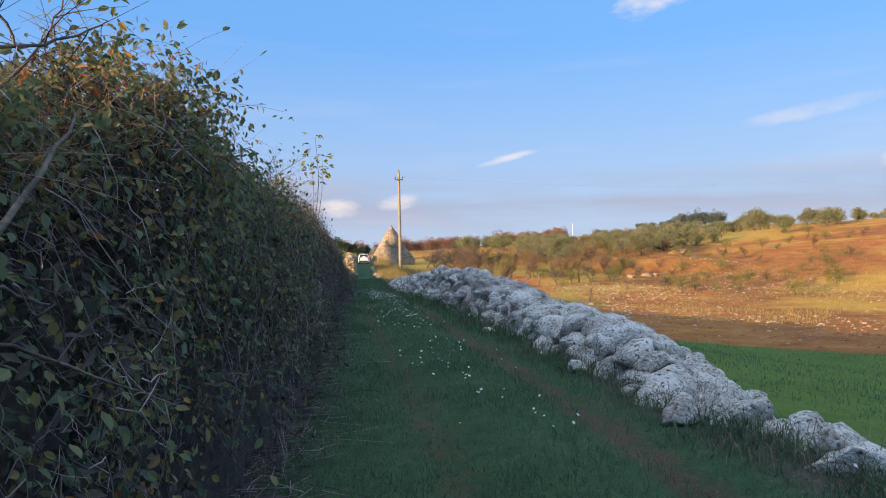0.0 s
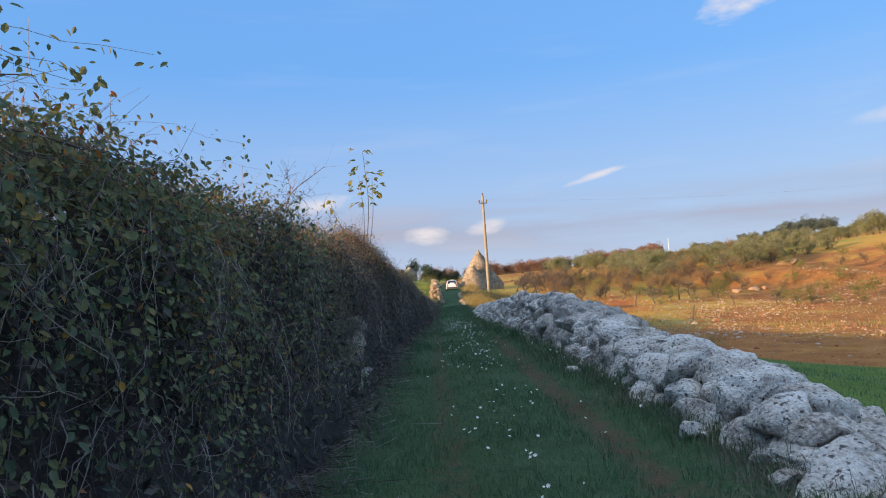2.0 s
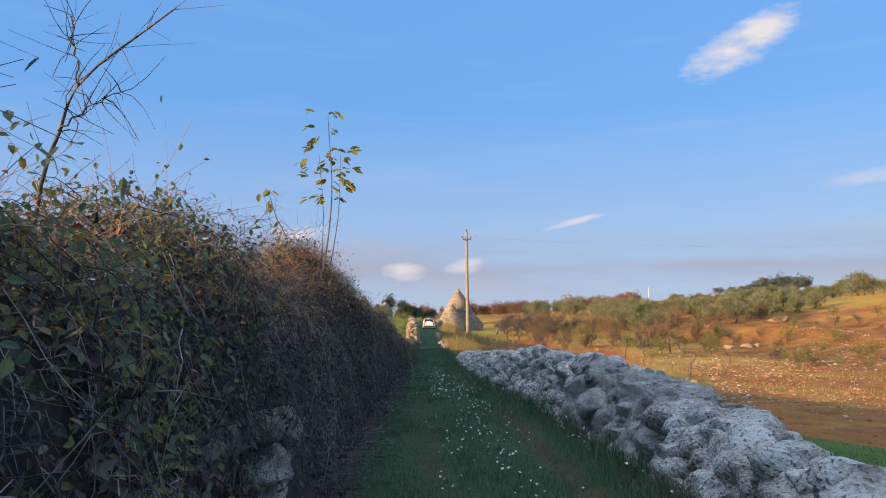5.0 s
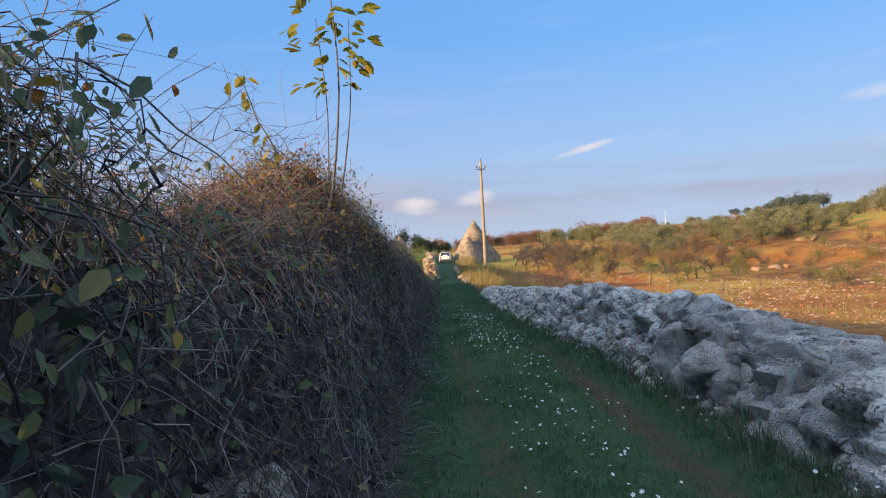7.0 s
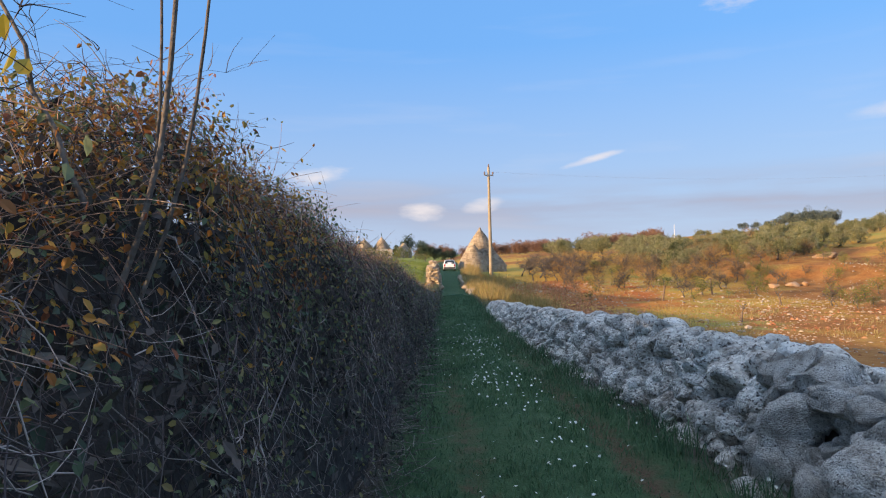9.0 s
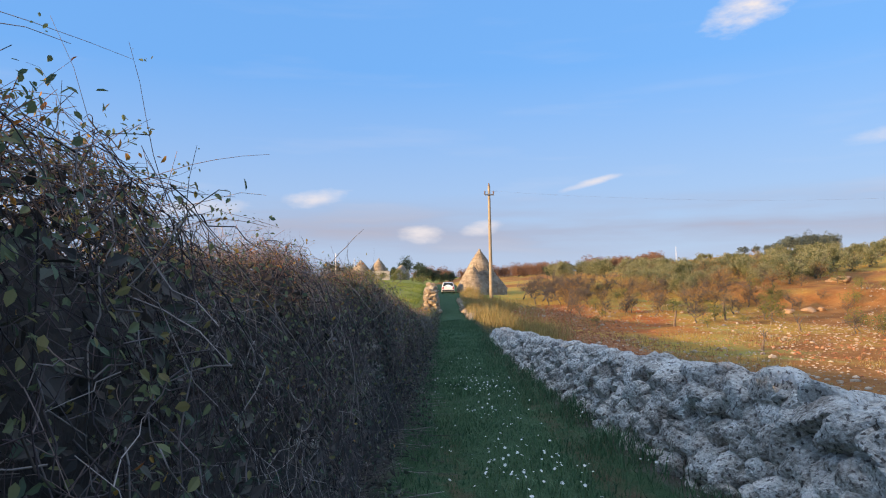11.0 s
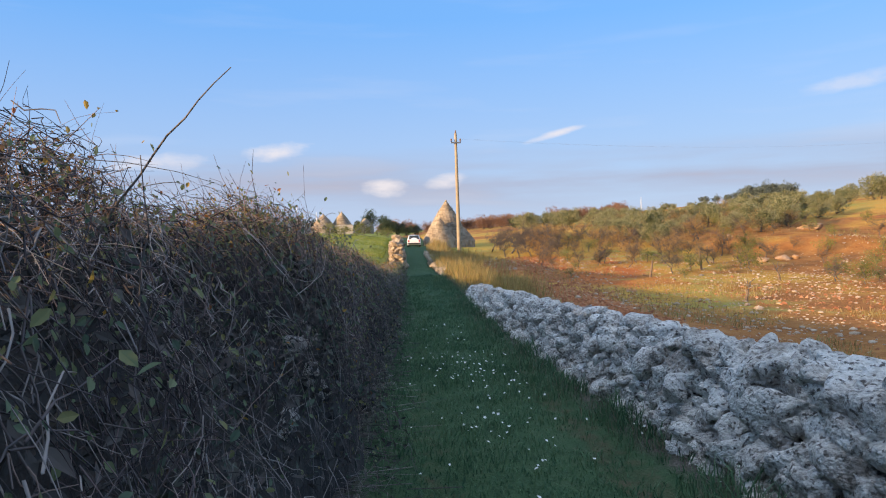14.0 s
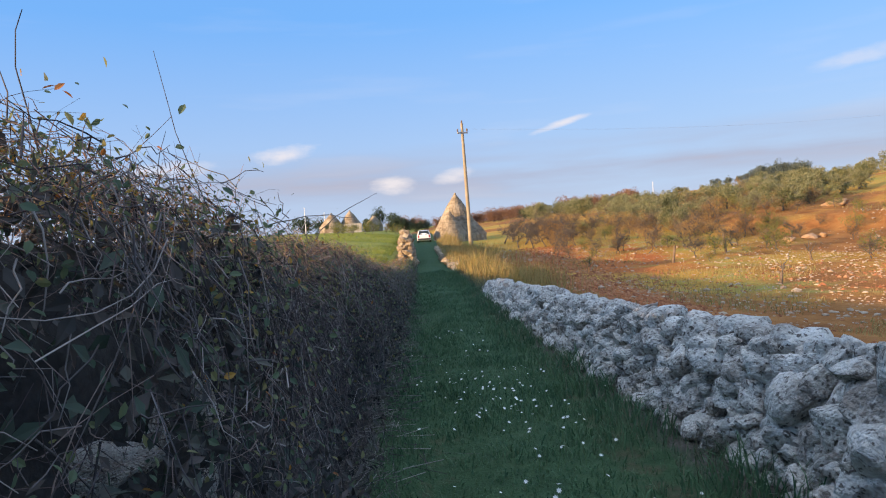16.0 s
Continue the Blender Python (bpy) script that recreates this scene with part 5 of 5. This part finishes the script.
# ---------------------------------------------------------------- tall dry grass, field stones, stumps and posts
def field_details():
    n = 42000
    y = 40.5 + 50 * rng.random(n) ** 1.1
    x = wall_foot(y) + 0.12 + np.abs(rng.normal(0, 1, n)) * np.interp(y, [40, 55, 90], [1.6, 2.6, 3.0])
    clump = fbm(np.stack([x * 0.7, y * 0.5, 0 * x], -1), 3, 91)
    keep = rng.random(n) < np.clip(0.55 + 1.2 * clump, 0.08, 1)
    x, y = x[keep], y[keep]
    tall = np.clip(0.75 + 0.8 * fbm(np.stack([x * 0.4, y * 0.4, 0 * x], -1), 2, 93), 0.25, 1.3) * np.interp(y, [40, 46, 90], [0.55, 1.0, 1.15])
    blades(x, y, rng.uniform(0.5, 1.25, len(x)) * tall, rng.uniform(0.006, 0.014, len(x)), 0.35, dry_grass, "dry_grass", "tall yellow dry grass along the lane", "grass")
    n = 9000
    y = 39 + 30 * rng.random(n)
    x = np.where(rng.random(n) < 0.5, hedge_foot(y) - rng.uniform(-0.1, 1.2, n), wall_foot(y) + rng.uniform(0.0, 0.9, n))
    blades(x, y, rng.uniform(0.15, 0.5, n), rng.uniform(0.004, 0.008, n), 0.6, grey_weed, "verge_weeds", "dry brown weeds on the verge past the wall", "weeds")
    # low rough grass tufts over the fields
    n = 46000
    r, az = 30 + 95 * rng.random(n) ** 1.2, rng.uniform(6, 43, n)
    x, y = r * np.sin(np.radians(az)), 10 + r * np.cos(np.radians(az))
    clump = fbm(np.stack([x * 0.16, y * 0.16, 0 * x], -1), 3, 95)
    keep = (clump > 0.02 + 0.12 * rng.random(n)) & (y > 44 - 1.1 * (x - 9))
    x, y = x[keep], y[keep]
    blades(x, y, rng.uniform(0.1, 0.42, len(x)), rng.uniform(0.008, 0.02, len(x)), 0.7, dry_grass, "rough_grass", "tufts of dry grass on the stony slope", "grass")
    n = 26000
    y = 5 + 44 * rng.random(n)
    x = wall_foot(y) + 1.8 + 16 * rng.random(n) ** 1.3
    keep = y < 35 - 1.1 * (x - 9)
    x, y = x[keep], y[keep]
    blades(x, y, rng.uniform(0.05, 0.13, len(x)), rng.uniform(0.004, 0.010, len(x)), 0.6, grass_blade, "young_crop", "short bright green crop in the low field", "crop")
    n = 60000
    y = 34 + 96 * rng.random(n) ** 1.1
    x = hedge_foot(y) - 1.6 - 30 * rng.random(n) ** 1.4
    keep = rng.random(n) < np.clip(0.6 + 1.2 * fbm(np.stack([x * 0.12, y * 0.3, 0 * x], -1), 3, 161), 0.05, 1)
    x, y = x[keep], y[keep]
    blades(x, y, rng.uniform(0.08, 0.26, len(x)), rng.uniform(0.010, 0.024, len(x)), 0.6, meadow_blade, "meadow_grass", "sunlit yellow-green grass of the meadow", "grass")
    # pale stones turned up by the plough
    n = 15000
    y = 24 + 62 * rng.random(n)
    x = wall_foot(y) + 1.5 + 46 * rng.random(n) ** 1.25
    band = fbm(np.stack([x * 0.09, y * 0.09, 0 * x], -1), 3, 97) + 0.45 * np.exp(-((y - 55 + 0.45 * x) / 9) ** 2)
    keep = (rng.random(n) < np.clip(0.25 + 1.5 * band, 0.03, 1)) & (y > 36 - 1.1 * (x - 9))
    x, y = x[keep], y[keep]
    z = height(x, y)
    V, F, o = [], [], 0
    oct_v, oct_f = ico(1)
    for i in range(len(x)):
        s = float(np.exp(rng.normal(-3.1, 0.5)))
        v = oct_v * (1 + rng.uniform(-0.3, 0.3, (len(oct_v), 1))) * np.array([1.3, 1.0, 0.6]) * s
        a = rng.uniform(0, 6.28)
        c, q = math.cos(a), math.sin(a)
        V.append(v @ np.array([[c, q, 0], [-q, c, 0], [0, 0, 1.0]]) + np.array([x[i], y[i], z[i] + 0.15 * s]))
        F.append(oct_f + o)
        o += len(v)
    tagged(new("field_stones", mesh_np("field_stones", np.concatenate(V), np.concatenate(F), field_stone, False)), "pale limestone rubble scattered on red soil", "stones", kind="stuff")


field_details()


# clods of red earth turned up beside the lane and along the foot of the slope
def plough_clods():
    n = 64000
    y = 26 + 62 * rng.random(n) ** 1.1
    x = wall_foot(y) + 2.6 + 30 * rng.random(n) ** 1.9
    run = np.exp(-((x - 6.7 - 0.065 * (y - 43)) / (1.4 + 0.035 * (y - 26))) ** 2)
    keep = (rng.random(n) < np.clip(run + 0.5 * fbm(np.stack([x * 0.13, y * 0.13, 0 * x], -1), 3, 141), 0.04, 1)) & (y > 36 - 1.1 * (x - 9))
    x, y = x[keep], y[keep]
    n = len(x)
    size = np.exp(rng.normal(-2.9, 0.45, n))
    base_v = np.array([(1, 0, 0), (0, 1, 0), (-1, 0, 0), (0, -1, 0), (0, 0, 1), (0, 0, -1)], float)
    base_f = np.array([(0, 1, 4), (1, 2, 4), (2, 3, 4), (3, 0, 4), (1, 0, 5), (2, 1, 5), (3, 2, 5), (0, 3, 5)])
    k = len(base_v)
    a = rng.uniform(0, 6.28, n)
    c, q = np.cos(a), np.sin(a)
    v = base_v[None] * (1 + rng.uniform(-0.35, 0.35, (n, k, 1))) * np.array([1.3, 1.0, 0.7]) * size[:, None, None]
    v = np.stack([v[..., 0] * c[:, None] - v[..., 1] * q[:, None], v[..., 0] * q[:, None] + v[..., 1] * c[:, None], v[..., 2]], -1)
    v += np.stack([x, y, height(x, y) + 0.1 * size], -1)[:, None]
    f = base_f[None] + (np.arange(n) * k)[:, None, None]
    tagged(new("soil_clods", mesh_np("soil_clods", v.reshape(-1, 3), f.reshape(-1, 3), red_clod, False)), "crumbly clods of ploughed red earth", "soil", kind="stuff")


plough_clods()


def boulder(x, y, size, label):
    ob = new("boulder", mesh_np("boulder", *[(v * np.array([1.6, 1.0, 0.7]), f) for v, f in [ROCKS_FINE[int(rng.integers(14))]]][0], bank_rock, False))
    ob.matrix_basis = Matrix.LocRotScale(Vector((x, y, float(height(np.array([x]), np.array([y]))[0]) + size * 0.1)), Euler((0.1, 0.1, rng.uniform(0, 6))), Vector((size, size, size)))
    tagged(ob, label, "boulder", "boulders")


boulder(*polar(26.6, 92), 1.5, "large pale boulder on the red slope")
boulder(*polar(21.5, 88), 0.6, "pale boulder beside the olive grove")
for a, r, s in ((23.2, 76, 0.8), (24.4, 77, 0.9), (25.3, 77.5, 0.7), (22.3, 75, 0.6)):
    boulder(*polar(a, r), s, "pale limestone outcrop of the cut bank")


def stump(x, y, h, lean, label):
    ob = thing("tree_stump", label, "stump", (x, y, float(height(np.array([x]), np.array([y]))[0])), rng.uniform(0, 360), group="stumps")
    t = np.linspace(0, 1, 7)
    ln = np.stack([lean * t ** 2, 0.1 * lean * t, -0.1 + (h + 0.1) * t], -1)
    v, f = tubes(ln[None], (0.09 * np.linspace(1.2, 0.6, 7))[None], 8)
    part("trunk", mesh_np("trunk", v, f, weathered_wood, True), None, ob)
    for k in range(5):
        a = rng.uniform(0, 6.28)
        d = np.array([math.cos(a), math.sin(a), 1.3]) * rng.uniform(0.3, 0.6)
        br = ln[4 + k % 3] + d * t[:, None] + rng.normal(scale=0.02, size=(7, 3))
        v, f = tubes(br[None], (0.03 * np.linspace(1, 0.25, 7))[None], 5)
        part("branch", mesh_np("branch", v, f, bark, True), None, ob)


stump(17.7, 56.5, 1.0, 0.35, "cut grey stump with short bare branches")
stump(24.5, 66, 0.8, -0.2, "low dead stump with bare twigs")


def post(x, y, h, lean):
    ob = thing("wooden_post", "short leaning weathered wooden post", "post", (x, y, float(height(np.array([x]), np.array([y]))[0])), group="field posts")
    bm = bmesh.new()
    bmesh.ops.create_cone(bm, cap_ends=True, segments=10, radius1=0.10, radius2=0.085, depth=h + 0.2, matrix=pose(0, 0, h / 2 - 0.1, 0, lean, 0))
    bmesh.ops.bevel(bm, geom=[e for e in bm.edges if len(e.link_faces) == 2 and e.calc_face_angle(0) > 1], offset=0.015, segments=2, affect="EDGES")
    part("shaft", bm, weathered_wood, ob)


post(16.2, 69.3, 1.3, 8)
post(21.5, 73, 1.5, -5)
for a, r in ((19.6, 168), (20.2, 169), (20.8, 170), (28.2, 150), (28.8, 150.5), (29.4, 151)):
    post(*polar(a, r), 1.7, rng.uniform(-3, 3))


def mast(x, y, h, label):
    ob = thing("white_mast", label, "mast", (x, y, float(height(np.array([x]), np.array([y]))[0])), group="masts")
    bm = bmesh.new()
    bmesh.ops.create_cone(bm, cap_ends=True, segments=10, radius1=0.10, radius2=0.06, depth=h, matrix=pose(0, 0, h / 2 - 0.1))
    part("shaft", bm, white_mast, ob)
    bm = bmesh.new()
    bmesh.ops.create_cone(bm, cap_ends=True, segments=10, radius1=0.08, radius2=0.02, depth=0.3, matrix=pose(0, 0, h + 0.05))
    part("cap", bm, white_mast, ob)


mast(64.2, 229, 5.8, "thin white mast beyond the olive trees")
mast(*polar(-11.2, 165), 6.0, "thin white pole by the far cone houses")
mast(*polar(-9.7, 165), 5.0, "short white pole by the far cone houses")


# ---------------------------------------------------------------- utility pole with wires
def build_pole():
    z0 = float(height(np.array([2.15]), np.array([93.0]))[0])
    pole = thing("utility_pole", "tall tapered concrete utility pole with a short steel crossarm", "utility pole", (2.16, 93.0, z0))
    top = 12.75 - z0
    t = np.linspace(0, 1, 12)
    ln = np.stack([-0.17 * t, 0 * t, -0.2 + (top + 0.2) * t], -1)
    v, f = tubes(ln[None], np.linspace(0.235, 0.14, 12)[None], 16)
    part("shaft", mesh_np("shaft", v, f, concrete, True), None, pole)
    bm = bmesh.new()
    bmesh.ops.create_cone(bm, cap_ends=True, segments=16, radius1=0.145, radius2=0.12, depth=0.06, matrix=pose(-0.17, 0, top + 0.02))
    part("cap", bm, concrete, pole)
    za = top - 1.0
    bm = bmesh.new()
    bmesh.ops.create_cube(bm, size=1, matrix=pose(-0.15, -0.19, za, 0, 0, 8) @ Matrix.Diagonal((1.15, 0.10, 0.16, 1)))
    bmesh.ops.bevel(bm, geom=bm.edges[:], offset=0.012, segments=1, affect="EDGES")
    arm = part("crossarm", bm, steel, pole, "galvanised steel crossarm")
    for dx, dz in ((-0.52, 0.0), (0.5, 0.0)):
        bm = bmesh.new()
        for k, (r, h) in enumerate(((0.05, 0.10), (0.11, 0.08), (0.07, 0.07), (0.11, 0.08), (0.05, 0.08))):
            bmesh.ops.create_cone(bm, cap_ends=True, segments=12, radius1=r, radius2=r * 0.8, depth=h, matrix=pose(-0.15 + dx, -0.19 + dx * 0.14, za + 0.12 + 0.075 * k))
        part("insulator", bm, ceramic, arm, "brown ceramic insulator")
    bm = bmesh.new()
    bmesh.ops.create_cone(bm, cap_ends=True, segments=12, radius1=0.10, radius2=0.07, depth=0.34, matrix=pose(-0.17, 0, top + 0.2))
    part("insulator", bm, ceramic, pole, "brown ceramic insulator")
    for dx, dz, r in ((0.35, 0.45, 0.003), (-0.6, 0.45, 0.003)):
        s = np.linspace(0, 1, 24)
        a, b = np.array([2.16 + dx, 93, z0 + za + dz]), np.array([90 + dx, 126.0, 15.5 + dz])
        ln = a + (b - a) * s[:, None]
        ln[:, 2] -= 6.0 * s * (1 - s)
        v, f = tubes(ln[None] - np.array([2.16, 93, z0]), np.full((1, 24), r), 4)
        part("wire", mesh_np("wire", v, f, wire, True), None, pole, "thin sagging wire")


build_pole()


# ---------------------------------------------------------------- cone-roofed dry stone houses
def cone_shell(radius, base, apex, courses, stones, seed, wall_h):
    """Stepped courses of flat stones: a low round wall, then a corbelled cone."""
    g = np.random.default_rng(seed)
    V, F = [], []
    o = 0
    zs = []
    nw = max(1, int(wall_h / 0.32))
    for k in range(nw):
        zs.append((base + wall_h * k / nw, base + wall_h * (k + 1) / nw, radius * 1.0, True))
    for k in range(courses):
        a, b = k / courses, (k + 1) / courses
        r = radius * (1 - a) ** 0.86 * 0.98 + 0.10
        zs.append((base + wall_h + (apex - base - wall_h) * a, base + wall_h + (apex - base - wall_h) * b + 0.03, r, False))
    for z0, z1, r, _ in zs:
        n = max(8, int(stones * r / radius))
        off = g.uniform(0, 6.28)
        for i in range(n):
            a0, a1 = off + 6.2832 * i / n + 0.01, off + 6.2832 * (i + 1) / n - 0.015
            ro, ri = r + g.uniform(-0.025, 0.03), max(r - 0.35, 0.0)
            zt, zb = z1 + g.uniform(-0.03, 0.02), z0 - 0.02
            p = []
            for zz in (zb, zt):
                for aa, rr in ((a0, ri), (a1, ri), (a1, ro), (a0, ro)):
                    p.append((rr * math.cos(aa), rr * math.sin(aa), zz))
            V.extend(p)
            F.extend([[o, o + 1, o + 5, o + 4], [o + 1, o + 2, o + 6, o + 5], [o + 2, o + 3, o + 7, o + 6], [o + 3, o, o + 4, o + 7], [o + 4, o + 5, o + 6, o + 7], [o + 3, o + 2, o + 1, o]])
            o += 8
    return np.array(V), np.array(F)


def finial(z):
    bm = bmesh.new()
    bmesh.ops.create_cone(bm, cap_ends=True, segments=10, radius1=0.22, radius2=0.12, depth=0.5, matrix=pose(0, 0, z + 0.1))
    bmesh.ops.create_uvsphere(bm, u_segments=10, v_segments=6, radius=0.17, matrix=pose(0, 0, z + 0.42))
    return bm


def cone_house(x, y, turn, cones, label, group, door=None, window=None, ground=None):
    z0 = float(height(np.array([x]), np.array([y]))[0]) if ground is None else ground
    ob = thing("cone_house", label, "stone house", (x, y, z0), turn, group)
    for k, (dx, dy, radius, apex, wall_h, n) in enumerate(cones):
        v, f = cone_shell(radius, -0.3, apex, n, int(radius * 15), 900 + k, wall_h)
        roof = part("cone_roof", mesh_np("cone_roof", v + np.array([dx, dy, 0]), f, trullo_stone, False), None, ob, "corbelled cone of weathered grey-yellow stones")
        if k == 0 or apex > 4:
            fb = finial(apex - 0.25)
            bmesh.ops.translate(fb, vec=(dx, dy, 0), verts=fb.verts)
            part("finial", fb, trullo_stone, roof, "small stone finial")
    for dx, dy, w, h, dz, mat, nm in door or ():
        bm = bmesh.new()
        bmesh.ops.create_cube(bm, size=1, matrix=pose(dx, dy, dz) @ Matrix.Diagonal((w, 0.18, h, 1)))
        part(nm, bm, mat, ob)
    return ob


cone_house(1.0, 107.8, 0, [(0, 0, 3.15, 5.75, 0.9, 26), (-0.95, -3.2, 2.15, 3.5, 0.8, 18), (1.9, -1.2, 1.8, 2.5, 0.8, 12)], "field house with one tall stone cone and two low ones", "cone houses", ground=0.05)
cone_house(-23.6, 157, 0, [(0, 0, 2.5, 3.9, 1.5, 14), (3.6, 1.5, 2.3, 4.3, 1.6, 14), (8.0, 6.0, 1.8, 3.2, 1.4, 10)], "far farmhouse of joined stone cones beyond the meadow", "cone houses",
           door=[(4.4, -1.0, 3.6, 2.0, 0.8, plaster, "front_wall"), (4.9, -1.12, 0.5, 0.6, 1.1, grey_plastic, "window")], ground=2.1)


# ---------------------------------------------------------------- low walls along the far lane
TAN_STONES = [mesh_np("stone", v, f, pier_stone, False) for v, f in ROCKS]


def lane_wall(name, label, pts, h0, width, seed):
    wall = tagged(new(name), label, "stone wall", kind="structure")
    spots = []
    for (x0, y0), (x1, y1) in zip(pts, pts[1:]):
        n = int(math.hypot(x1 - x0, y1 - y0) / 0.30)
        for i in range(n):
            x, y = x0 + (x1 - x0) * i / n, y0 + (y1 - y0) * i / n
            h = h0(y)
            for z in np.arange(0.1, h, 0.22):
                for dx in (-width / 2, 0, width / 2):
                    spots.append(rock_matrix((x + dx * (1 - 0.6 * z / max(h, 0.6)) + rng.uniform(-0.06, 0.06), y + rng.uniform(-0.1, 0.1), float(lane_z(y)) + z), rng.uniform(0.24, 0.42)))
    mesh = TAN_STONES
    if len(spots) <= 300:
        for s in spots:
            ob = new("stone", mesh[int(rng.integers(len(mesh)))])
            ob.parent, ob.matrix_basis = wall, s
    else:
        for s in spots[:300]:
            ob = new("stone", mesh[int(rng.integers(len(mesh)))])
            ob.parent, ob.matrix_basis = wall, s
        v, f = place_rocks(spots[300:])
        tagged(part("stones", mesh_np("stones", v, f, trullo_stone, False), None, wall), kind="stuff")


lane_wall("wall_northwest", "sunlit dry stone wall with a broken end beside the meadow", [(-2.75, 57.6), (-3.1, 64), (-4.6, 84), (-5.6, 98)], lambda y: np.interp(y, [57, 58.2, 60, 66, 98], [1.3, 1.95, 1.6, 1.1, 0.9]), 0.72, 3)
lane_wall("wall_northeast", "low ruined stones under the dry grass of the verge", [(0.1, 50), (-0.5, 62), (-1.2, 80)], lambda y: np.interp(y, [50, 56, 80], [0.11, 0.2, 0.12]), 0.5, 4)


# ---------------------------------------------------------------- parked car
def build_car():
    z0 = float(lane_z(102.0))
    car = thing("parked_car", "small white hatchback seen from behind, parked on the lane", "car", (-3.2, 102.0, z0), 2)
    # sections along the length, rear to front: y, half width low, half width waist, half width roof, floor, waist, top
    rows = [(0.0, 0.74, 0.78, 0.55, 0.32, 0.86, 0.92), (0.12, 0.80, 0.83, 0.60, 0.26, 0.90, 1.12), (0.45, 0.82, 0.84, 0.62, 0.24, 0.92, 1.46), (1.1, 0.82, 0.84, 0.63, 0.24, 0.92, 1.52), (2.1, 0.82, 0.84, 0.61, 0.24, 0.91, 1.47),
            (2.75, 0.82, 0.83, 0.62, 0.24, 0.90, 0.98), (3.5, 0.80, 0.80, 0.60, 0.26, 0.80, 0.84), (3.75, 0.70, 0.70, 0.5, 0.32, 0.62, 0.66)]
    bm = bmesh.new()
    rings = []
    for y, a, b, c, lo, mid, hi in rows:
        pts = [(-a, lo), (-b, (lo + mid) / 2), (-b, mid), (-(b + c) / 2, (mid + hi) / 2), (-c, hi - 0.03), (0, hi), (c, hi - 0.03), ((b + c) / 2, (mid + hi) / 2), (b, mid), (b, (lo + mid) / 2), (a, lo)]
        rings.append([bm.verts.new((x, y, z)) for x, z in pts])
    for p, q in zip(rings, rings[1:]):
        for i in range(len(p)):
            j = (i + 1) % len(p)
            bm.faces.new((p[i], p[j], q[j], q[i]))
    bm.faces.new(rings[0])
    bm.faces.new(rings[-1][::-1])
    bmesh.ops.recalc_face_normals(bm, faces=bm.faces[:])
    body = part("body", bm, car_paint, car, smooth=False)

    def plate(name, corners, mat, label=""):
        b = bmesh.new()
        f = b.faces.new([b.verts.new(c) for c in corners])
        ex = bmesh.ops.extrude_face_region(b, geom=[f])
        bmesh.ops.translate(b, vec=(0, -0.02, 0), verts=[v for v in ex["geom"] if isinstance(v, bmesh.types.BMVert)])
        bmesh.ops.recalc_face_normals(b, faces=b.faces[:])
        return part(name, b, mat, car, label)

    plate("rear_window", [(-0.68, 0.06, 0.98), (0.68, 0.06, 0.98), (0.56, 0.37, 1.44), (-0.56, 0.37, 1.44)], car_glass, "dark rear window")
    for s in (-1, 1):
        plate("tail_light", [(s * 0.58, -0.02, 0.62), (s * 0.76, 0.0, 0.62), (s * 0.74, 0.02, 0.92), (s * 0.58, 0.0, 0.92)], red_lens, "red tail light")
        b = bmesh.new()
        b.faces.new([b.verts.new(c) for c in ((s * 0.80, 0.75, 0.98), (s * 0.80, 2.25, 0.97), (s * 0.68, 1.95, 1.38), (s * 0.68, 0.85, 1.40))])
        part("side_window", b, car_glass, car, "dark side window")
        for y in (0.68, 2.95):
            b = bmesh.new()
            bmesh.ops.create_cone(b, cap_ends=True, segments=20, radius1=0.30, radius2=0.30, depth=0.18, matrix=pose(s * 0.76, y, 0.30, 0, 90, 0))
            bmesh.ops.bevel(b, geom=[e for e in b.edges if e.calc_face_angle(0) > 1], offset=0.03, segments=2, affect="EDGES")
            wheel = part("wheel", b, rubber, car, "black tyre")
            b = bmesh.new()
            bmesh.ops.create_cone(b, cap_ends=True, segments=16, radius1=0.19, radius2=0.17, depth=0.03, matrix=pose(s * 0.86, y, 0.30, 0, s * 90, 0))
            part("rim", b, steel, wheel, "steel rim")
        b = bmesh.new()
        bmesh.ops.create_cube(b, size=1, matrix=pose(s * 0.90, 2.3, 1.0) @ Matrix.Diagonal((0.16, 0.10, 0.12, 1)))
        bmesh.ops.bevel(b, geom=b.edges[:], offset=0.03, segments=2, affect="EDGES")
        part("mirror", b, grey_plastic, car, "dark wing mirror")
    plate("number_plate", [(-0.26, -0.005, 0.62), (0.26, -0.005, 0.62), (0.26, 0.0, 0.73), (-0.26, 0.0, 0.73)], white_mast, "white number plate")
    b = bmesh.new()
    bmesh.ops.create_cube(b, size=1, matrix=pose(0, 0.0, 0.43) @ Matrix.Diagonal((1.56, 0.16, 0.20, 1)))
    bmesh.ops.bevel(b, geom=b.edges[:], offset=0.04, segments=2, affect="EDGES")
    part("bumper", b, grey_plastic, car, "dark rear bumper")


build_car()
